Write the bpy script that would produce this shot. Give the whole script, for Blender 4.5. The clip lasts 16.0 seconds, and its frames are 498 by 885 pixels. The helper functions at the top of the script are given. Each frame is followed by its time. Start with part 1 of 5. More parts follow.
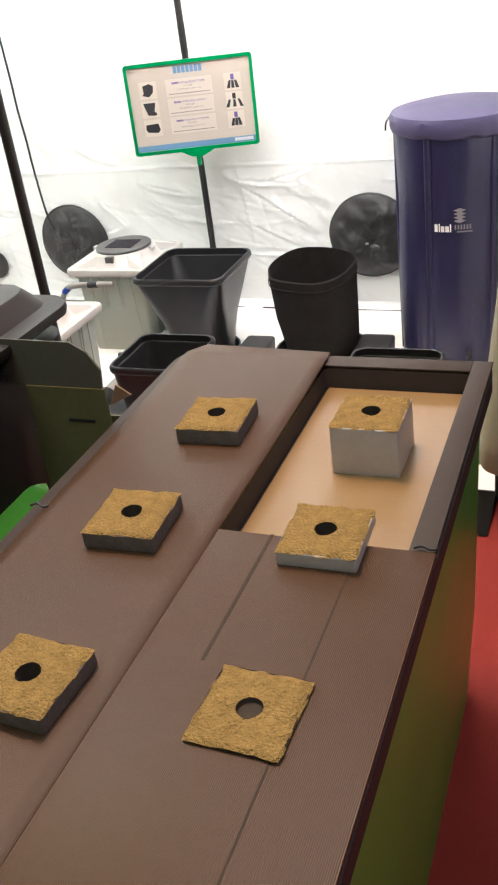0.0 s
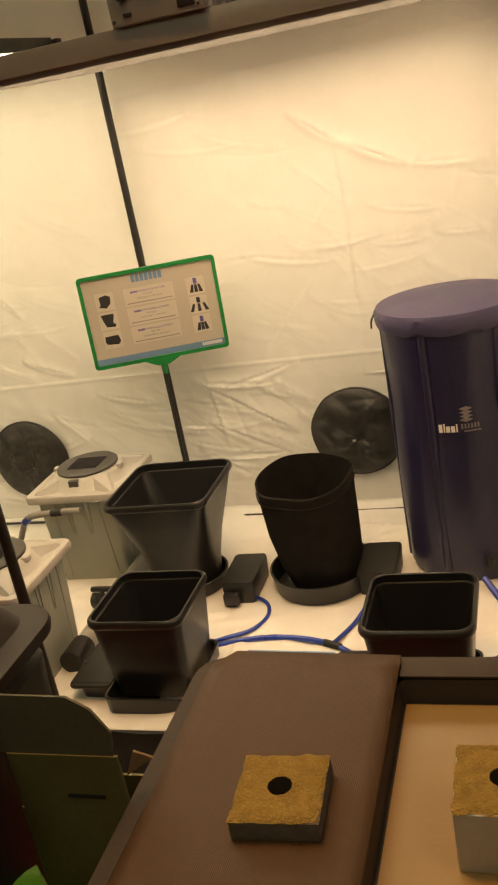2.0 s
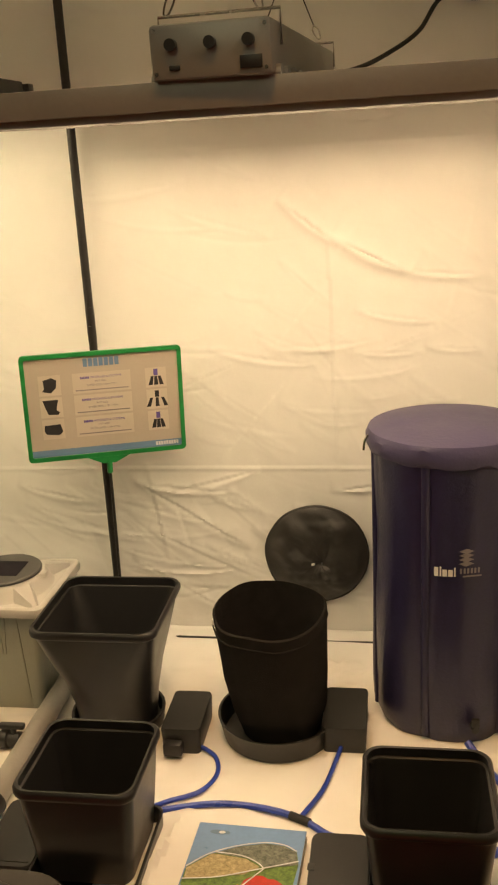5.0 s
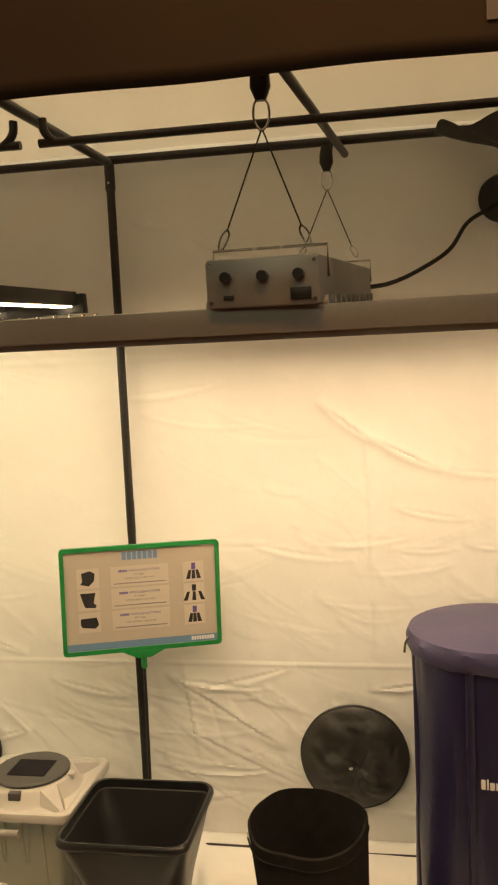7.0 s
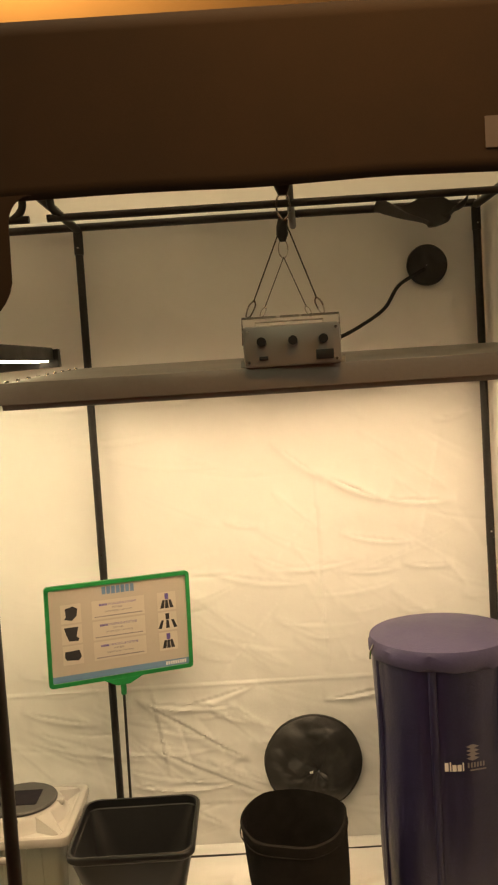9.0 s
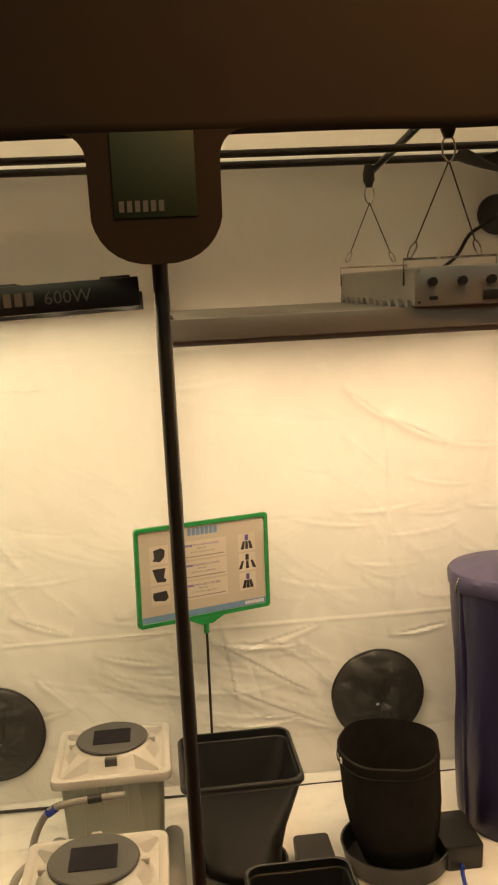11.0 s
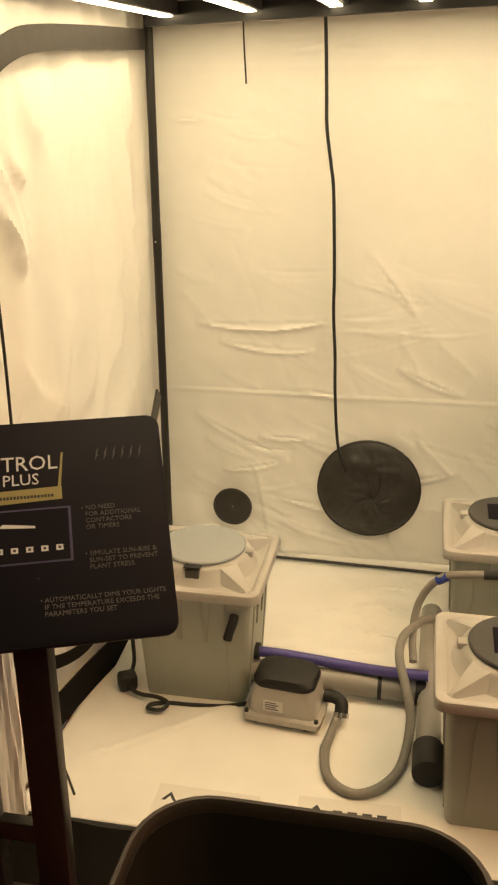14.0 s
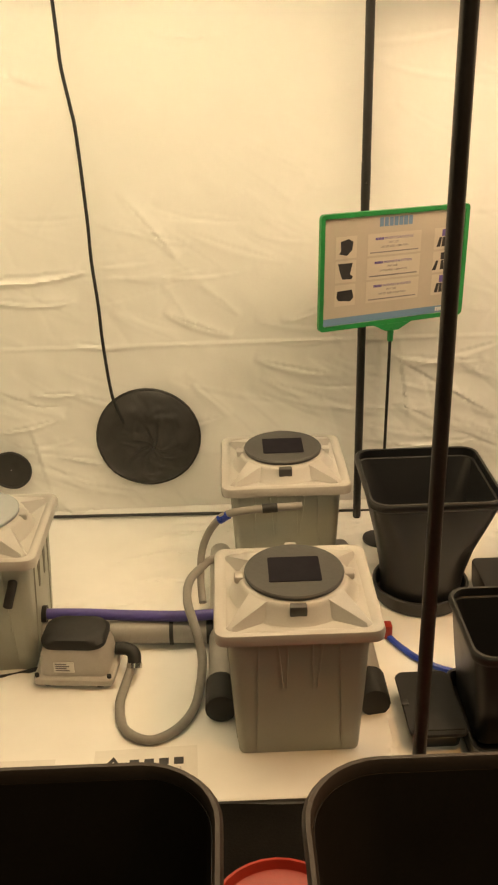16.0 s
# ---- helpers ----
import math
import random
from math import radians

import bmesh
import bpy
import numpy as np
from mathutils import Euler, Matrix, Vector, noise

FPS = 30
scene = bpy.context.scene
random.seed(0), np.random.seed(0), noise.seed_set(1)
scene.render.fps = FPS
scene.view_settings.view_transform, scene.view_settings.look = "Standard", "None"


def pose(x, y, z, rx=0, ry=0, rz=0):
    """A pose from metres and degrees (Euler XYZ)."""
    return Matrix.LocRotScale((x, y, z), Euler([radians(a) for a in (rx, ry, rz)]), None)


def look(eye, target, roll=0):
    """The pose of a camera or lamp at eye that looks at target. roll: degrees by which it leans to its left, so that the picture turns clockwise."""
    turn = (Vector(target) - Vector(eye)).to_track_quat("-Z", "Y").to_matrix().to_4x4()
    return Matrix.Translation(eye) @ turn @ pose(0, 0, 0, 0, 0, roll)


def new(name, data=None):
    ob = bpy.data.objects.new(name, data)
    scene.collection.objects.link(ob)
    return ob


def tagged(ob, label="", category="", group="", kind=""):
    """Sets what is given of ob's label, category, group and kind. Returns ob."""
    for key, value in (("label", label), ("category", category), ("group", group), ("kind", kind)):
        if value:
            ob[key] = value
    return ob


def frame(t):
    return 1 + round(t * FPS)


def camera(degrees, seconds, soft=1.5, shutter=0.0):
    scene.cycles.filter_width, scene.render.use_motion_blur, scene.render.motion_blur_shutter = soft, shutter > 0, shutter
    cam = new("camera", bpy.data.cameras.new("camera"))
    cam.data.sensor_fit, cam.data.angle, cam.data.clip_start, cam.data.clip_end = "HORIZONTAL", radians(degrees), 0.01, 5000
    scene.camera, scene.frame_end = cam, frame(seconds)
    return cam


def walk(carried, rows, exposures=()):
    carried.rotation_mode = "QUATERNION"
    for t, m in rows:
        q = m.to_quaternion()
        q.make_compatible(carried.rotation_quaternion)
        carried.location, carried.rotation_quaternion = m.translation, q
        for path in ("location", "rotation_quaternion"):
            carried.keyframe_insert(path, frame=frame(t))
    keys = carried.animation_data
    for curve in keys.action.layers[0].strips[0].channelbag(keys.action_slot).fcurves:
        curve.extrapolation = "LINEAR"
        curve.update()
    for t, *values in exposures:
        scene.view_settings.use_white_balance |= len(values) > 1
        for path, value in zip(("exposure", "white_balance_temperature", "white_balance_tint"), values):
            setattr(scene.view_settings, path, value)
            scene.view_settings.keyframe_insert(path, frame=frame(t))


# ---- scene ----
cam = camera(30.6, 16.0, 2.2)
PATH = [
    (0, (0.839, 0.26, 1.382), (0.122, 1.852, 0.406), -8.1),
    (0.5, (0.83, 0.256, 1.404), (0.236, 1.955, 0.531), -7.9),
    (1, (0.783, 0.249, 1.419), (0.215, 1.991, 0.617), -7.4),
    (1.5, (0.678, 0.378, 1.429), (0.071, 2.144, 0.711), -6.8),
    (2, (0.59, 0.626, 1.45), (-0.023, 2.4, 0.759), -11.2),
    (2.5, (0.495, 0.808, 1.483), (-0.073, 2.623, 0.862), -11.2),
    (3, (0.342, 0.875, 1.475), (0.033, 2.711, 0.745), -7.2),
    (3.5, (0.217, 0.92, 1.462), (-0.028, 2.742, 0.673), -5.0),
    (4, (0.176, 0.938, 1.47), (-0.177, 2.749, 0.698), -4.1),
    (4.2, (0.181, 0.936, 1.467), (-0.165, 2.755, 0.71), -3.9),
    (6.3, (0.255, 0.93, 1.559), (-0.024, 2.896, 1.319), -2.9),
    (6.5, (0.233, 0.928, 1.564), (-0.093, 2.888, 1.339), -2.6),
    (7, (0.183, 0.926, 1.567), (-0.175, 2.882, 1.354), -2.7),
    (7.5, (0.144, 0.895, 1.56), (-0.142, 2.863, 1.351), -3.2),
    (8, (0.077, 0.779, 1.6), (-0.115, 2.764, 1.439), -3.6),
    (8.5, (-0.044, 0.646, 1.616), (-0.151, 2.639, 1.492), -3.7),
    (10.8, (-0.639, 0.564, 1.601), (-0.364, 2.525, 1.321), -2.8),
    (11, (-0.719, 0.583, 1.608), (-0.521, 2.557, 1.357), -3.1),
    (11.5, (-0.945, 0.714, 1.616), (-0.957, 2.702, 1.396), -3.7),
    (11.6, (-1.005, 0.757, 1.625), (-1.041, 2.743, 1.395), -3.4),
    (12, (-1.062, 0.743, 1.604), (-1.275, 2.721, 1.396), -2.8),
    (12.5, (-1.117, 0.724, 1.611), (-1.525, 2.671, 1.401), -1.3),
    (13, (-1.144, 0.737, 1.595), (-1.601, 2.658, 1.278), -0.3),
    (13.5, (-1.161, 0.801, 1.537), (-1.578, 2.69, 1.027), -0.3),
    (14, (-1.166, 0.903, 1.473), (-1.537, 2.733, 0.757), -0.4),
    (14.5, (-1.159, 0.956, 1.439), (-1.461, 2.759, 0.629), -0.5),
    (15, (-1.121, 0.964, 1.437), (-1.319, 2.772, 0.606), -1.1),
    (15.5, (-1.075, 0.952, 1.448), (-1.147, 2.771, 0.619), -1.5),
    (16, (-1.055, 0.939, 1.442), (-1.021, 2.765, 0.628), -1.5),
]
EXPOSURES = [(0.0, 1.3, 4350, 12), (0.5, 1.30, 5000, 10), (1.0, 0.7, 5150, 8), (1.5, 0.36, 5650, 8), (2.0, 0.17, 6500, 10), (16.0, 0.17, 6500, 10)]
walk(cam, [(t, look(eye, target, roll)) for t, eye, target, roll in PATH], EXPOSURES)

# ---- world and lights ----
world = bpy.data.worlds.new("hall_world")
world.use_nodes = True
scene.world = world
world.node_tree.nodes["Background"].inputs[0].default_value = (0.55, 0.45, 0.36, 1)
world.node_tree.nodes["Background"].inputs[1].default_value = 0.02

LED_POWER = 20.0
PANEL_POWER = 12.0


def lamp(name, kind, m, power, colour, size=0.5, label="", size_y=None):
    data = bpy.data.lights.new(name, kind)
    data.energy, data.color = power, colour
    if kind == "AREA":
        data.shape, data.size, data.size_y = "RECTANGLE", size, size_y or size
    else:
        data.shadow_soft_size = size
    ob = new(name, data)
    ob.matrix_world = m
    return tagged(ob, label, "lamp")


lamp("sodium_lamp", "AREA", look((0.12, 1.62, 3.05), (0.30, 1.35, 0.7)), 24, (1.0, 0.47, 0.12), 0.3, "orange sodium lamp hanging high over the display table")
lamp("hall_lamp", "AREA", look((-0.6, -0.9, 3.3), (-0.5, 1.4, 0.8)), 16, (0.92, 0.84, 0.50), 1.4, "dim warm exhibition hall lamp under the ceiling")
lamp("aisle_lamp", "AREA", look((2.0, 0.9, 3.2), (1.0, 1.6, 0.0)), 15, (1.0, 0.78, 0.58), 0.8, "warm exhibition hall lamp over the aisle")
# added fill, out of view, that shines through the roof cloth
lamp("roof_fill", "AREA", look((-0.65, 2.95, 3.9), (-0.65, 2.95, 2.0)), 78, (1.0, 0.80, 0.50), 2.2, "added unseen warm fill light above the tent roof")
# added uplight, out of view, for the orange glow above the banner
lamp("far_orange_uplight", "AREA", look((-1.6, 6.2, 3.0), (-1.4, 6.8, 4.2)), 60, (1.0, 0.42, 0.08), 0.6, "added unseen orange uplight that makes the hall ceiling glow")


# ---- materials ----
def node(nt, kind, **inputs):
    n = nt.nodes.new(kind)
    for k, v in inputs.items():
        n.inputs[k.replace("_", " ")].default_value = v
    return n


def material(name, colour, rough=0.6, metal=0.0, vary=0.12, scale=6.0, fine=90.0, bump=0.15, depth=0.002, stretch=(1, 1, 1), spec=0.5, second=None, rough_vary=0.12):
    """Procedural surface: two scales of colour noise, varied gloss and a fine relief."""
    m = bpy.data.materials.new(name)
    m.use_nodes = True
    nt = m.node_tree
    b = nt.nodes["Principled BSDF"]
    tex = node(nt, "ShaderNodeTexCoord")
    mp = node(nt, "ShaderNodeMapping")
    mp.inputs["Scale"].default_value = stretch
    nt.links.new(tex.outputs["Object"], mp.inputs["Vector"])
    big = node(nt, "ShaderNodeTexNoise", Scale=scale, Detail=4.0, Roughness=0.6)
    small = node(nt, "ShaderNodeTexNoise", Scale=fine, Detail=3.0, Roughness=0.6)
    for n in (big, small):
        nt.links.new(mp.outputs[0], n.inputs["Vector"])
    blend = node(nt, "ShaderNodeMix")
    blend.data_type = "FLOAT"
    blend.inputs[0].default_value = 0.4
    nt.links.new(big.outputs[0], blend.inputs[2])
    nt.links.new(small.outputs[0], blend.inputs[3])
    ramp = node(nt, "ShaderNodeValToRGB")
    lo = second or [c * (1 - vary) for c in colour]
    hi = [min(1, c * (1 + vary)) for c in colour] if not second else colour
    ramp.color_ramp.elements[0].position, ramp.color_ramp.elements[1].position = 0.3, 0.7
    ramp.color_ramp.elements[0].color, ramp.color_ramp.elements[1].color = (*lo, 1), (*hi, 1)
    nt.links.new(blend.outputs[0], ramp.inputs[0])
    nt.links.new(ramp.outputs[0], b.inputs["Base Color"])
    rr_ = node(nt, "ShaderNodeMapRange")
    rr_.inputs[3].default_value, rr_.inputs[4].default_value = max(0.02, rough - rough_vary), min(1, rough + rough_vary)
    nt.links.new(big.outputs[0], rr_.inputs[0])
    nt.links.new(rr_.outputs[0], b.inputs["Roughness"])
    b.inputs["Metallic"].default_value = metal
    b.inputs["Specular IOR Level"].default_value = spec
    if bump:
        bm_ = node(nt, "ShaderNodeBump", Strength=bump, Distance=depth)
        nt.links.new(small.outputs[0], bm_.inputs["Height"])
        nt.links.new(bm_.outputs[0], b.inputs["Normal"])
    return m


def glow(name, colour, strength):
    m = bpy.data.materials.new(name)
    m.use_nodes = True
    b = m.node_tree.nodes["Principled BSDF"]
    b.inputs["Base Color"].default_value = (0.8, 0.8, 0.75, 1)
    b.inputs["Emission Color"].default_value = (*colour, 1)
    b.inputs["Emission Strength"].default_value = strength
    return m


def ribbed(m, per_metre, axis, strength=0.5, depth=0.001):
    """Adds straight ribs to a material, along the other axis."""
    nt = m.node_tree
    b = nt.nodes["Principled BSDF"]
    tex = node(nt, "ShaderNodeTexCoord")
    wave = node(nt, "ShaderNodeTexWave", Scale=per_metre / 6.2832 * 2, Distortion=0.0)
    wave.bands_direction = axis
    wave.wave_profile = "SIN"
    nt.links.new(tex.outputs["Object"], wave.inputs["Vector"])
    bump = node(nt, "ShaderNodeBump", Strength=strength, Distance=depth)
    nt.links.new(wave.outputs["Fac"], bump.inputs["Height"])
    old = b.inputs["Normal"].links
    if old:
        nt.links.new(old[0].from_socket, bump.inputs["Normal"])
    nt.links.new(bump.outputs[0], b.inputs["Normal"])
    return m


M = {
    "fabric": material("white_tent_fabric", (0.88, 0.865, 0.83), 0.55, vary=0.03, scale=2.5, fine=11, bump=0.16, depth=0.006, spec=0.35),
    "floor_sheet": material("white_floor_sheet", (0.86, 0.845, 0.81), 0.5, vary=0.04, scale=4, fine=9, bump=0.16, depth=0.006, spec=0.4),
    "pole": material("black_pole", (0.028, 0.026, 0.025), 0.42, metal=0.3, vary=0.3, scale=9, bump=0.05),
    "black_cloth": material("black_cloth", (0.036, 0.033, 0.030), 0.44, vary=0.25, scale=14, fine=300, bump=0.3, depth=0.002, spec=0.5),
    "banner": material("banner_cloth", (0.027, 0.018, 0.012), 0.8, vary=0.25, scale=5, fine=500, bump=0.3, depth=0.001, spec=0.2),
    "black_plastic": material("black_plastic", (0.020, 0.020, 0.021), 0.38, vary=0.25, scale=12, fine=220, bump=0.12, depth=0.001),
    "pot_black": material("black_pot_plastic", (0.017, 0.017, 0.018), 0.36, vary=0.25, scale=10, fine=260, bump=0.15, depth=0.001),
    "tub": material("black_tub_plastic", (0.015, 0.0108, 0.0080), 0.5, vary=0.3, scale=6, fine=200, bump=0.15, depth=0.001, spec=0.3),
    "felt": material("black_felt", (0.020, 0.018, 0.017), 0.95, vary=0.35, scale=20, fine=400, bump=0.8, depth=0.003, spec=0.1),
    "grey": material("grey_bucket_plastic", (0.37, 0.385, 0.33), 0.45, vary=0.07, scale=7, fine=240, bump=0.12, depth=0.001),
    "grey_lid": material("grey_lid_plastic", (0.47, 0.45, 0.42), 0.4, vary=0.06, scale=7, fine=240, bump=0.12, depth=0.001),
    "disc": material("dark_grey_disc", (0.062, 0.060, 0.058), 0.4, vary=0.12, scale=10),
    "white_disc": material("pale_disc", (0.36, 0.385, 0.40), 0.2, vary=0.04, scale=8),
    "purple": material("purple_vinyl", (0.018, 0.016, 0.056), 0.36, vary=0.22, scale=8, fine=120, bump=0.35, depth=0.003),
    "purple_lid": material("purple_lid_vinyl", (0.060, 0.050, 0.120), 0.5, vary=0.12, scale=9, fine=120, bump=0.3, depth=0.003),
    "blue": material("blue_tube", (0.025, 0.060, 0.42), 0.3, vary=0.15, scale=12),
    "violet": material("violet_pipe", (0.085, 0.07, 0.30), 0.35, vary=0.15, scale=14),
    "hose": material("grey_hose", (0.25, 0.235, 0.215), 0.4, vary=0.1, scale=20),
    "pipe": material("grey_pipe", (0.33, 0.315, 0.29), 0.35, vary=0.08, scale=12),
    "alu": material("cast_aluminium", (0.50, 0.475, 0.44), 0.45, metal=0.15, vary=0.12, scale=15, fine=350, bump=0.3, depth=0.001),
    "silver": material("silver_painted_case", (0.33, 0.325, 0.305), 0.45, metal=0.35, vary=0.06, scale=9, fine=300, bump=0.08, depth=0.001),
    "panel": material("white_painted_panel", (0.30, 0.29, 0.28), 0.4, metal=0.2, vary=0.07, scale=5),
    "steel": material("bright_steel_wire", (0.55, 0.53, 0.50), 0.25, metal=1.0, vary=0.1, scale=30, bump=0),
    "rope": material("black_rope", (0.03, 0.028, 0.025), 0.8, vary=0.4, scale=200, fine=500, bump=0.5),
    "rubber": material("black_rubber", (0.015, 0.015, 0.015), 0.6, vary=0.2, scale=20),
    "green": material("green_frame_plastic", (0.020, 0.235, 0.060), 0.32, vary=0.12, scale=14),
    "paper": material("cream_printed_card", (0.50, 0.435, 0.36), 0.4, vary=0.03, scale=5, bump=0),
    "panel_paper": material("pale_printed_box", (0.58, 0.51, 0.425), 0.4, vary=0.02, scale=5, bump=0),
    "white_paper": material("white_paper", (0.76, 0.74, 0.70), 0.6, vary=0.03, scale=9, bump=0.05),
    "ink": material("black_ink", (0.03, 0.028, 0.03), 0.5, vary=0.2, scale=40, bump=0),
    "grey_ink": material("grey_ink", (0.22, 0.20, 0.22), 0.5, vary=0.1, scale=40, bump=0),
    "blue_ink": material("blue_ink", (0.16, 0.26, 0.42), 0.45, vary=0.06, scale=10, bump=0),
    "violet_ink": material("violet_ink", (0.15, 0.11, 0.36), 0.45, vary=0.1, scale=10, bump=0),
    "white_ink": material("white_ink", (0.72, 0.70, 0.70), 0.45, vary=0.04, scale=30, bump=0),
    "dull_ink": material("dull_grey_ink", (0.20, 0.19, 0.175), 0.5, vary=0.08, scale=30, bump=0),
    "yellow_ink": material("yellow_ink", (0.34, 0.29, 0.11), 0.5, vary=0.08, scale=30, bump=0),
    "dark_green": material("dark_green_print", (0.009, 0.022, 0.006), 0.6, vary=0.1, scale=10, bump=0),
    "sky_blue": material("light_blue_cover", (0.20, 0.34, 0.62), 0.3, vary=0.08, scale=12, bump=0),
    "cover_white": material("white_cover_line", (0.7, 0.72, 0.74), 0.35, vary=0.05, scale=12, bump=0),
    "leafy": material("leafy_print", (0.20, 0.32, 0.06), 0.35, scale=90, fine=300, bump=0, second=(0.02, 0.05, 0.015)),
    "tan_print": material("tan_print", (0.62, 0.52, 0.30), 0.35, scale=110, fine=300, bump=0, second=(0.16, 0.13, 0.05)),
    "dark_print": material("dark_print", (0.30, 0.33, 0.28), 0.35, scale=100, fine=400, bump=0, second=(0.02, 0.025, 0.02)),
    "red_print": material("red_print", (0.62, 0.04, 0.02), 0.35, scale=70, fine=300, bump=0, second=(0.36, 0.02, 0.01)),
    "board": ribbed(material("brown_corrugated_board", (0.064, 0.034, 0.014), 0.45, vary=0.1, scale=3, fine=60, bump=0.06, spec=0.3), 480, "X", 0.5, 0.0007),
    "tray_rim": material("dark_tray_rim", (0.040, 0.030, 0.023), 0.62, vary=0.15, scale=8, fine=160, spec=0.25),
    # pale tray plastic with the orange lamp light mixed into its colour
    "tray_orange_lit": material("orange_lit_tray_plastic", (0.235, 0.150, 0.052), 0.35, vary=0.05, scale=5),
    "wool": material("rock_wool", (0.40, 0.265, 0.070), 0.95, scale=60, fine=260, bump=1.0, depth=0.009, second=(0.22, 0.145, 0.040), spec=0.1),
    "wrap": material("white_cube_wrap", (0.50, 0.46, 0.40), 0.4, vary=0.1, scale=20),
    "dark_hole": material("dark_hole", (0.035, 0.024, 0.012), 0.95, vary=0.3, scale=60),
    "lime": material("lime_green_plastic", (0.10, 0.33, 0.025), 0.36, vary=0.12, scale=5),
    "olive": material("olive_printed_card", (0.115, 0.105, 0.035), 0.6, vary=0.18, scale=8, fine=120),
    "olive_dark": material("dark_green_card", (0.065, 0.062, 0.038), 0.6, vary=0.18, scale=8, fine=120),
    "card_edge": material("torn_card_edge", (0.36, 0.26, 0.13), 0.85, vary=0.2, scale=40),
    "carpet": material("red_carpet", (0.23, 0.028, 0.015), 0.85, vary=0.22, scale=2.2, fine=320, bump=0.6, depth=0.003, spec=0.2),
    "hall": material("dark_hall_wall", (0.10, 0.085, 0.07), 0.8, vary=0.15, scale=1.5),
    "hall_ceiling": material("hall_ceiling_paint", (0.42, 0.38, 0.33), 0.85, vary=0.1, scale=1.0),
    "dark_box": material("dark_carton", (0.018, 0.014, 0.012), 0.55, vary=0.2, scale=6),
    "red_plastic": material("red_plastic", (0.34, 0.035, 0.02), 0.35, vary=0.1, scale=12),
    "pages": material("stacked_page_edges", (0.30, 0.285, 0.235), 0.7, vary=0.12, scale=30, fine=300, bump=0.3),
    "orange_print": material("orange_print", (0.60, 0.22, 0.05), 0.35, vary=0.2, scale=60, bump=0),
    "band": material("grey_webbing", (0.034, 0.030, 0.027), 0.7, vary=0.15, scale=30),
    "crumple": material("pale_rolled_fabric", (0.33, 0.32, 0.23), 0.6, vary=0.1, scale=5, fine=60, bump=0.3, depth=0.004),
    "led": glow("lit_led_strip", (1.0, 0.785, 0.45), LED_POWER),
    "diode_strip": glow("lit_diode_strip", (1.0, 0.72, 0.43), PANEL_POWER),
    "screen": material("dark_display", (0.009, 0.007, 0.012), 0.55, vary=0.1, scale=20, bump=0, spec=0.12),
}

M["faint_ink"] = material("faint_grey_ink", (0.105, 0.095, 0.095), 0.5, vary=0.08, scale=30, bump=0)
M["skirt"] = material("black_sill_cloth", (0.010, 0.009, 0.008), 0.95, vary=0.3, scale=9, fine=200, bump=0.3, spec=0.05)
# lighter brown than the tub shell: tent light on the rim, put into its colour
M["tub_rim"] = material("light_painted_rim", (0.040, 0.028, 0.021), 0.5, vary=0.2, scale=9)
# darker than the wool tops: shade of the block sides put into the colour
M["cube_shade_side"] = material("painted_shade_cube_side", (0.13, 0.105, 0.08), 0.85, vary=0.3, scale=50, fine=200, bump=0.5)

# roof cloth made partly translucent so that the added fill above brightens it
M["roof"] = material("fill_lit_roof_fabric", (0.86, 0.845, 0.81), 0.6, vary=0.03, scale=2.5, fine=40, bump=0.35, depth=0.004, spec=0.3)
_nt = M["roof"].node_tree
_out = _nt.nodes["Material Output"]
_tr = node(_nt, "ShaderNodeBsdfTranslucent", Color=(0.9, 0.88, 0.82, 1))
_mix = node(_nt, "ShaderNodeMixShader")
_mix.inputs[0].default_value = 0.45
_nt.links.new(_nt.nodes["Principled BSDF"].outputs[0], _mix.inputs[1])
_nt.links.new(_tr.outputs[0], _mix.inputs[2])
_nt.links.new(_mix.outputs[0], _out.inputs["Surface"])


# ---- mesh helpers ----
def mesh_of(name, bm, mat, smooth=True):
    bmesh.ops.recalc_face_normals(bm, faces=bm.faces)
    me = bpy.data.meshes.new(name)
    bm.to_mesh(me)
    bm.free()
    me.materials.append(M[mat] if isinstance(mat, str) else mat)
    if smooth:
        me.polygons.foreach_set("use_smooth", [True] * len(me.polygons))
        me.set_sharp_from_angle(angle=radians(38))
    return me


def part(name, bm, mat, parent=None, label="", smooth=True):
    ob = new(name, mesh_of(name, bm, mat, smooth))
    if parent:
        ob.parent = parent
    if label:
        ob["label"] = label
    return ob


def thing(name, m, label, category, group="", kind=""):
    ob = new(name)
    ob.empty_display_size = 0.05
    ob.matrix_world = m
    return tagged(ob, label, category, group, kind)


def solo(name, bm, mat, label, category, group="", kind="", m=None, smooth=True):
    ob = part(name, bm, mat, None, "", smooth)
    if m:
        ob.matrix_world = m
    return tagged(ob, label, category, group, kind)


def block(x0, x1, y0, y1, z0, z1, bevel=0.0, seg=2, bm=None):
    out = bm or bmesh.new()
    tmp = bmesh.new()
    bmesh.ops.create_cube(tmp, size=1)
    bmesh.ops.transform(tmp, matrix=Matrix.LocRotScale(((x0 + x1) / 2, (y0 + y1) / 2, (z0 + z1) / 2), None, (x1 - x0, y1 - y0, z1 - z0)), verts=tmp.verts)
    if bevel:
        bmesh.ops.bevel(tmp, geom=list(tmp.edges), offset=bevel, segments=seg, profile=0.5, affect="EDGES")
    join(out, tmp)
    return out


def join(out, tmp, m=None):
    me = bpy.data.meshes.new("join")
    tmp.to_mesh(me)
    tmp.free()
    if m:
        me.transform(m)
    out.from_mesh(me)
    bpy.data.meshes.remove(me)


